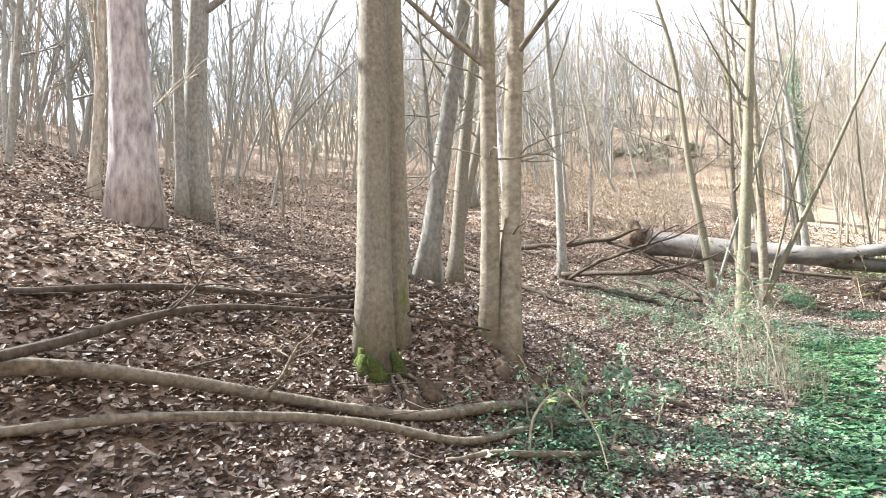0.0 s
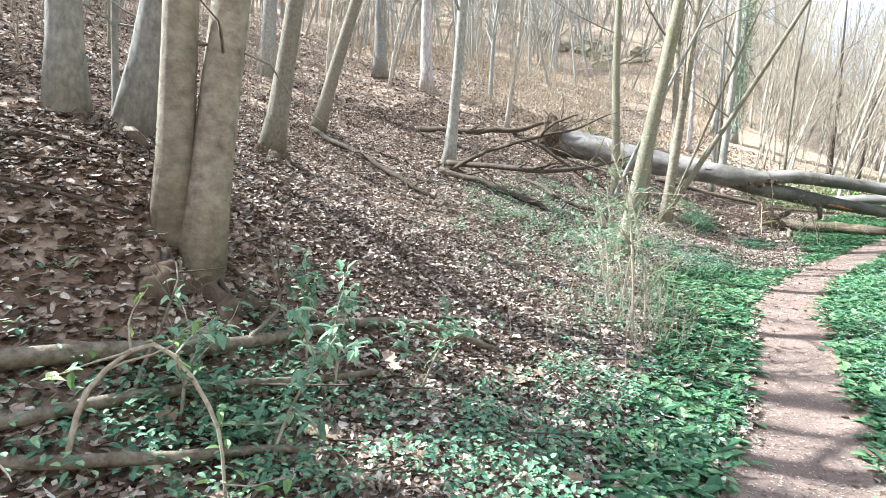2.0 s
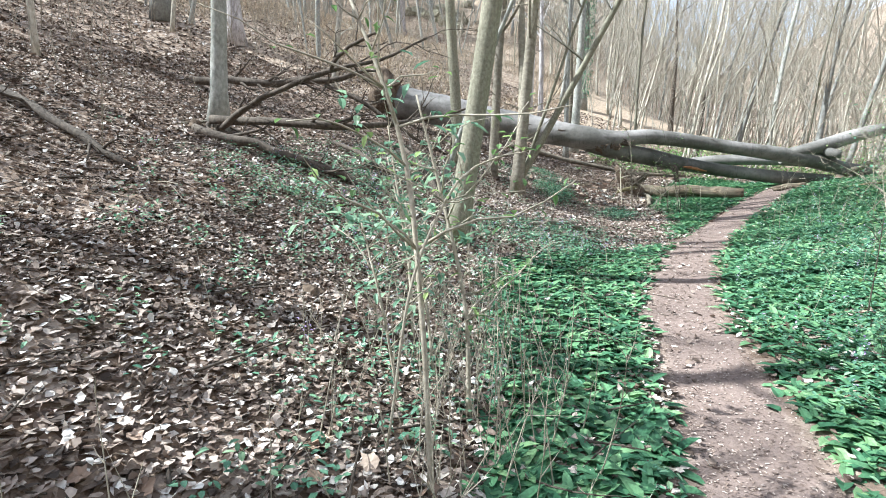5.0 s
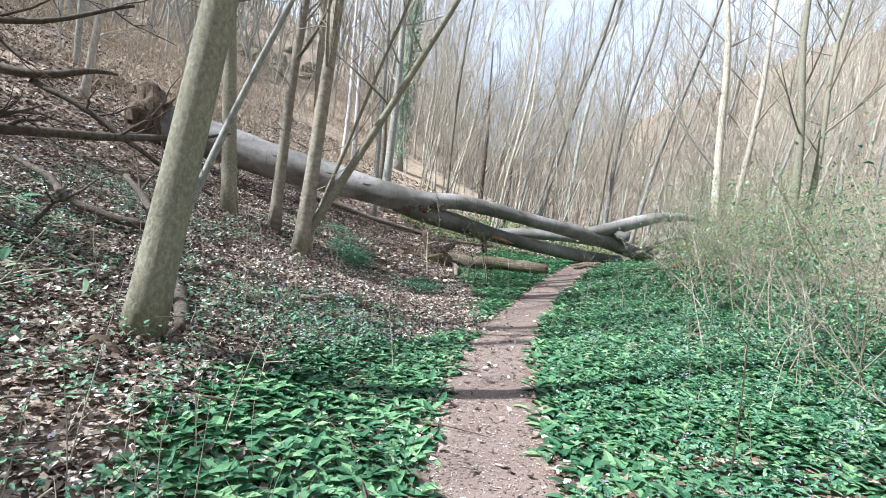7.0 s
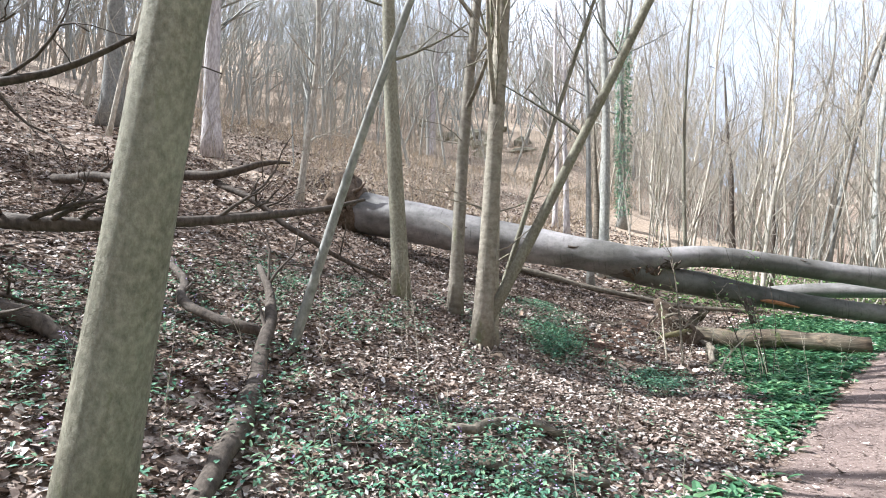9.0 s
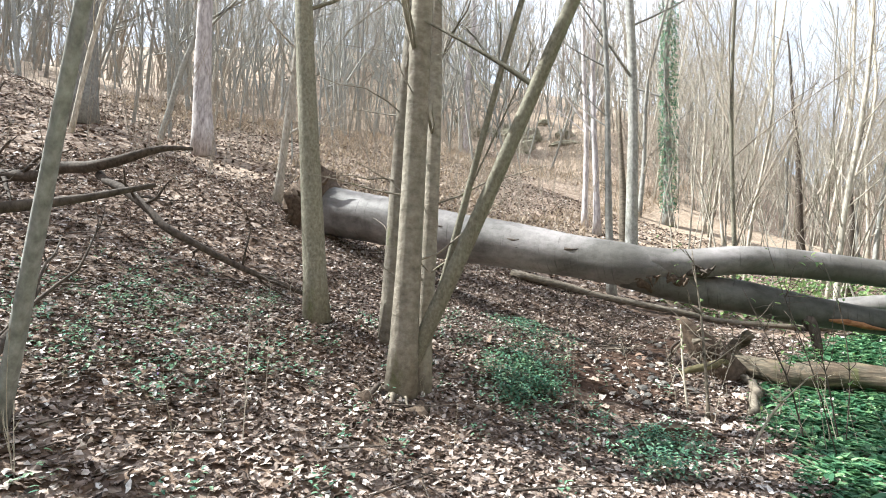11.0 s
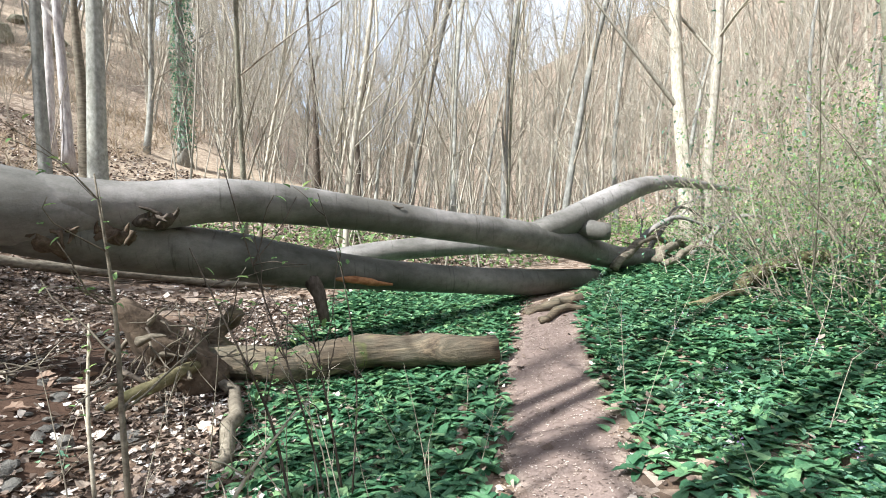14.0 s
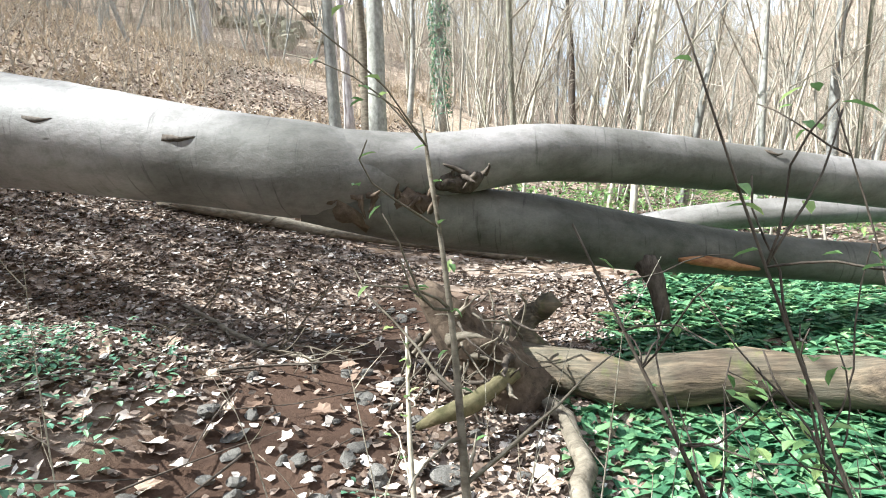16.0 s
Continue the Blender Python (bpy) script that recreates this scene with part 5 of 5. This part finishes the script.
sapling([on(-1.05, 7.3, 0.25, 0.006), on(-0.97, 7.5, 1.05, 0.006), on(-0.88, 7.66, 1.3, 0.005), on(-0.72, 7.85, 1.42, 0.003)], 40, "thin dry shoot arching beside the pale sapling", 120, reach=0.35, twigs=6, leaf=0.04)
sapling([on(-1.0, 8.1, 0.0, 0.014), on(-1.05, 8.15, 0.6, 0.012), on(-1.2, 8.2, 1.1, 0.009), on(-1.35, 8.2, 1.6, 0.005)], 60, "pale upright sapling with a few young leaves", 104, reach=0.5, twigs=10, leaf=0.05)
sapling([on(-1.35, 8.0, 0.0, 0.010), on(-1.45, 8.0, 0.5, 0.008), on(-1.6, 8.05, 0.9, 0.005)], 100, "bushy sapling with fresh green leaves", 105, reach=0.55, twigs=14, leaf=0.08, foliage=M_ELDER)
sapling([on(-1.6, 8.7, 0.0, 0.012), on(-1.75, 8.9, 0.6, 0.010), on(-1.95, 9.0, 1.15, 0.005)], 100, "bushy sapling with fresh green leaves", 106, reach=0.6, twigs=14, leaf=0.075, foliage=M_ELDER)
sapling([on(-1.3, 8.35, 0.0, 0.010), on(-1.4, 8.4, 0.55, 0.009), on(-1.55, 8.4, 1.0, 0.007), on(-1.65, 8.45, 1.4, 0.004)], 100, "bushy sapling with fresh green leaves", 114, reach=0.55, twigs=14, leaf=0.085, foliage=M_ELDER)
sapling([on(-2.0, 9.6, 0.0, 0.010), on(-2.1, 9.7, 0.5, 0.009), on(-2.25, 9.75, 0.95, 0.005)], 100, "bushy sapling with fresh green leaves", 115, reach=0.5, twigs=12, leaf=0.06, foliage=M_ELDER)
sapling([on(-0.68, 18.42, 0.0, 0.017), on(-0.70, 18.45, 0.5, 0.015), on(-0.74, 18.55, 1.0, 0.011), on(-0.82, 18.6, 1.7, 0.004)], 26, "thin grey sapling with bursting buds before the log", 107, M_DEAD, 12, 0.5)
sapling([on(0.1, 18.3, 0.0, 0.008), on(0.0, 18.35, 0.5, 0.007), on(-0.2, 18.4, 1.0, 0.005), on(-0.35, 18.45, 1.35, 0.003)], 26, "thin dark sapling with bursting buds before the log", 108, M_DARKBR, 10, 0.45)
sapling([on(0.35, 18.4, 0.0, 0.008), on(0.3, 18.4, 0.45, 0.006), on(0.22, 18.4, 0.95, 0.003)], 30, "thin dark sapling with bursting buds before the log", 109, M_DARKBR, 10, 0.4)
sapling([on(0.32, 17.95, 0.0, 0.005), on(0.2, 17.97, 0.6, 0.0045), (-0.02, 18.04, 1.71, 0.003), (-0.14, 18.1, 2.2, 0.002)], 16, "thin dark shoot with lime-green opening leaves", 121, M_DARKBR, 7, 0.3, 0.05)
sapling([on(0.4, 18.35, 0.0, 0.005), on(0.45, 18.35, 0.6, 0.0045), on(0.4, 18.4, 1.2, 0.003), on(0.3, 18.4, 1.6, 0.002)], 14, "thin dark shoot with lime-green opening leaves", 122, M_DARKBR, 6, 0.3, 0.05)
sapling([on(-0.9, 18.6, 0.0, 0.012), on(-0.95, 18.7, 0.35, 0.011), on(-1.0, 18.9, 0.8, 0.006)], 8, "straight pale dry shoot beside the stump", 110, M_TWIG, 3, 0.3)
sapling([on(-0.3, 17.8, 0.0, 0.010), on(-0.1, 17.95, 0.35, 0.009), on(0.15, 18.1, 0.6, 0.005)], 6, "bent pale dry shoot in the wild garlic", 111, M_TWIG, 3, 0.3)
sapling([on(1.5, 10.9, 0.0, 0.006), on(1.52, 10.9, 0.4, 0.005), on(1.55, 10.95, 0.85, 0.003)], 14, "thin dark sapling beside the path", 112, M_DARKBR, 6, 0.3)
sapling([on(1.9, 9.6, 0.0, 0.008), on(1.8, 9.7, 0.4, 0.007), on(1.72, 9.8, 0.75, 0.004)], 10, "pale dry shoot beside the path", 113, M_TWIG, 6, 0.4)


def dry_stalks():
    rng = np.random.RandomState(44)
    x = np.concatenate([rng.normal(-0.95, 0.3, 80), rng.normal(-1.2, 0.4, 46), rng.normal(-1.3, 0.4, 24), rng.normal(-2.4, 0.9, 40), rng.normal(2.6, 0.8, 100), rng.normal(-0.5, 0.8, 30)])
    y = np.concatenate([rng.normal(7.9, 0.5, 80), rng.normal(7.9, 0.9, 46), rng.normal(9.2, 0.7, 24), rng.normal(13.6, 1.6, 40), rng.uniform(4, 20, 100), rng.normal(18.7, 0.5, 30)])
    keep = np.abs(side_of(x, y)) > 0.5
    x, y = x[keep], y[keep]
    n = len(x)
    stem_field("dry_stalks", x, y, rng.uniform(0.25, 1.0, n), rng.uniform(0.002, 0.005, n), (0, 0), rng, M_TWIG, "thin dry straw-coloured stalks among the herbs", "stalks", 3, 0, 0.6)


dry_stalks()


def litter_twigs():
    rng = np.random.RandomState(45)
    n = 1500
    x, y = rng.uniform(-9, -0.3, n), rng.uniform(0, 24, n)
    s = Soup()
    a = rng.uniform(0, 6.28, n)
    way = np.stack([np.cos(a), np.sin(a), rng.uniform(-0.05, 0.2, n)], 1)
    sprays(s, np.stack([x, y, floor_z(x, y) + 0.03], 1), way, rng.uniform(0.2, 0.9, n), rng.uniform(0.003, 0.010, n), np.full(n, 0.002), rng.normal(0, 0.12, (n, 3)) * (1, 1, 0.4), 5, 4)
    tagged(new("litter_twigs", s.mesh("litter_twigs", M_DARKBR)), "small dark fallen twigs on the leaf litter", "twigs", kind="stuff")


litter_twigs()


def outcrop():
    rng = np.random.RandomState(46)
    kinds = [stone(rng, 1.0) for _ in range(4)]
    for me in kinds:
        me.materials.clear()
        me.materials.append(M_ROCK)
    for i in range(14):
        x, y = -17.0 + rng.normal(0, 2.6), 50.0 + rng.normal(0, 1.8)
        ob = new("boulder", kinds[i % 4])
        ob.matrix_basis = pose(x, y, z_at(x, y) - 0.05, rng.uniform(-15, 15), rng.uniform(-15, 15), rng.uniform(0, 360)) @ Matrix.Diagonal((rng.uniform(0.5, 1.3), rng.uniform(0.5, 1.2), rng.uniform(0.6, 1.3), 1))
        tagged(ob, "mossy boulder of the outcrop on the hillside", "boulder", "outcrop boulders")


outcrop()


def valley_green():
    """Fresh low greenery under the coppice, and dry grass on the open slope."""
    rng = np.random.RandomState(47)
    m = 26000
    x, y = rng.uniform(-7, 16, m), 23.5 + 13 * rng.uniform(0, 1, m) ** 1.5
    keep = (patches(x, y, 1.1, 51) > 0.45) & (side_of(x, y) > -7.5) & (np.abs(side_of(x, y)) > 0.4)
    x, y = x[keep], y[keep]
    m = len(x)
    blades("valley_greenery", x, y, ground(x, y) + rng.uniform(0.05, 0.6, m) * rng.uniform(0.2, 1.6, m), rng.uniform(0, 6.28, m), rng.normal(0.1, 0.5, m), rng.uniform(0.06, 0.13, m), rng.uniform(0.04, 0.08, m), M_FRESH, "fresh green undergrowth beneath the coppice stems", "undergrowth")
    m = 20000
    x, y = rng.uniform(-24, -5, m), rng.uniform(22, 50, m)
    keep = (side_of(x, y) < -8) & (patches(x, y, 2.5, 10) > 0.25)
    x, y = x[keep], y[keep]
    m = len(x)
    blades("dry_grass", x, y, ground(x, y) - 0.02, rng.uniform(0, 6.28, m), rng.uniform(0.6, 1.4, m), rng.uniform(0.2, 0.5, m), rng.uniform(0.02, 0.05, m), M_STRAW, "tufts of bleached dry grass on the open hillside", "grass", 0.1, 0.4)


valley_green()


def ivy():
    """Ivy leaves up the trunk of the tree beyond the gully."""
    rng = np.random.RandomState(90)
    host = [o for o in bpy.data.objects if o.get("label") == "grey tree wrapped in ivy"][0]
    n = 2600
    h, a, r = rng.uniform(0.5, 9.5, n), rng.uniform(0, 6.28, n), rng.uniform(0.17, 0.36, n)
    ob = blades("ivy", 0.02 * h + r * np.cos(a), r * np.sin(a), h, a, rng.normal(-0.4, 0.4, n), rng.uniform(0.06, 0.12, n), rng.uniform(0.05, 0.09, n), M_HERB, "climbing green ivy leaves", "ivy")
    del ob["category"]
    ob.parent = host


ivy()


# ---------------------------------------------------------------- the nearest fallen leaves, one by one
def lobed_leaf(seed):
    """A dry curled maple-like leaf with five lobes, about 1 m long before scaling."""
    rng = np.random.RandomState(seed)
    a = np.linspace(-2.6, 2.6, 15)
    r = np.where(np.arange(15) % 3 == 1, 0.56, 0.45) * rng.uniform(0.85, 1.15, 15)
    r[7] = 0.75
    rim = np.stack([r * np.cos(a), r * np.sin(a)], 1)
    curl = rng.uniform(0.2, 0.7)
    z = curl * (np.abs(rim[:, 1]) ** 1.5) + rng.normal(0, 0.04, 15)
    v = [(0, 0, 0)] + [(p[0], p[1], q) for p, q in zip(rim.tolist(), z.tolist())] + [(-0.55, 0.02, 0.05)]
    f = [(0, i, i + 1) for i in range(1, 15)] + [(0, 15, 16), (0, 16, 1)]
    me = bpy.data.meshes.new("fallen_leaf")
    me.from_pydata(v, [], f)
    me.materials.append(M_DRYLEAF)
    me.update()
    return me


def dry_leaf_material():
    m, nt, bs = nodes_of("single_dry_leaf", 0.65, 0.3)
    info = nt.nodes.new("ShaderNodeObjectInfo")
    col = ramp(nt, info.outputs["Random"], [(0.0, (0.13, 0.08, 0.055)), (0.4, (0.32, 0.22, 0.16)), (0.75, (0.42, 0.33, 0.26)), (1.0, (0.58, 0.51, 0.45))])
    t = tex(nt, "ShaderNodeTexNoise", 5, Detail=5)
    nt.links.new(mix(nt, 0.5, col, ramp(nt, t.outputs[0], [(0.3, (0.6, 0.6, 0.6)), (0.7, (1.2, 1.2, 1.2))]), "MULTIPLY"), bs.inputs["Base Color"])
    return m


M_DRYLEAF = dry_leaf_material()


def single_leaves():
    rng = np.random.RandomState(95)
    kinds = [lobed_leaf(i) for i in range(8)]
    host = bpy.data.objects["ground"]
    n = 0
    while n < 300:
        if n % 2:
            x, y = rng.uniform(-3.0, -0.4), rng.uniform(17.6, 21.0)
        else:
            x, y = rng.uniform(-2.0, -0.2), rng.uniform(2.5, 7.5)
        if abs(float(side_of(np.array([x]), np.array([y]))[0])) < 0.45:
            continue
        ob = new("leaf", kinds[n % 8])
        ob.parent = host
        s = rng.uniform(0.06, 0.11)
        ob.matrix_basis = pose(x, y, float(floor_z(np.array([x]), np.array([y]))[0]) + rng.uniform(0.02, 0.04), rng.normal(0, 18), rng.normal(0, 18), rng.uniform(0, 360)) @ Matrix.Scale(s, 4)
        n += 1


single_leaves()
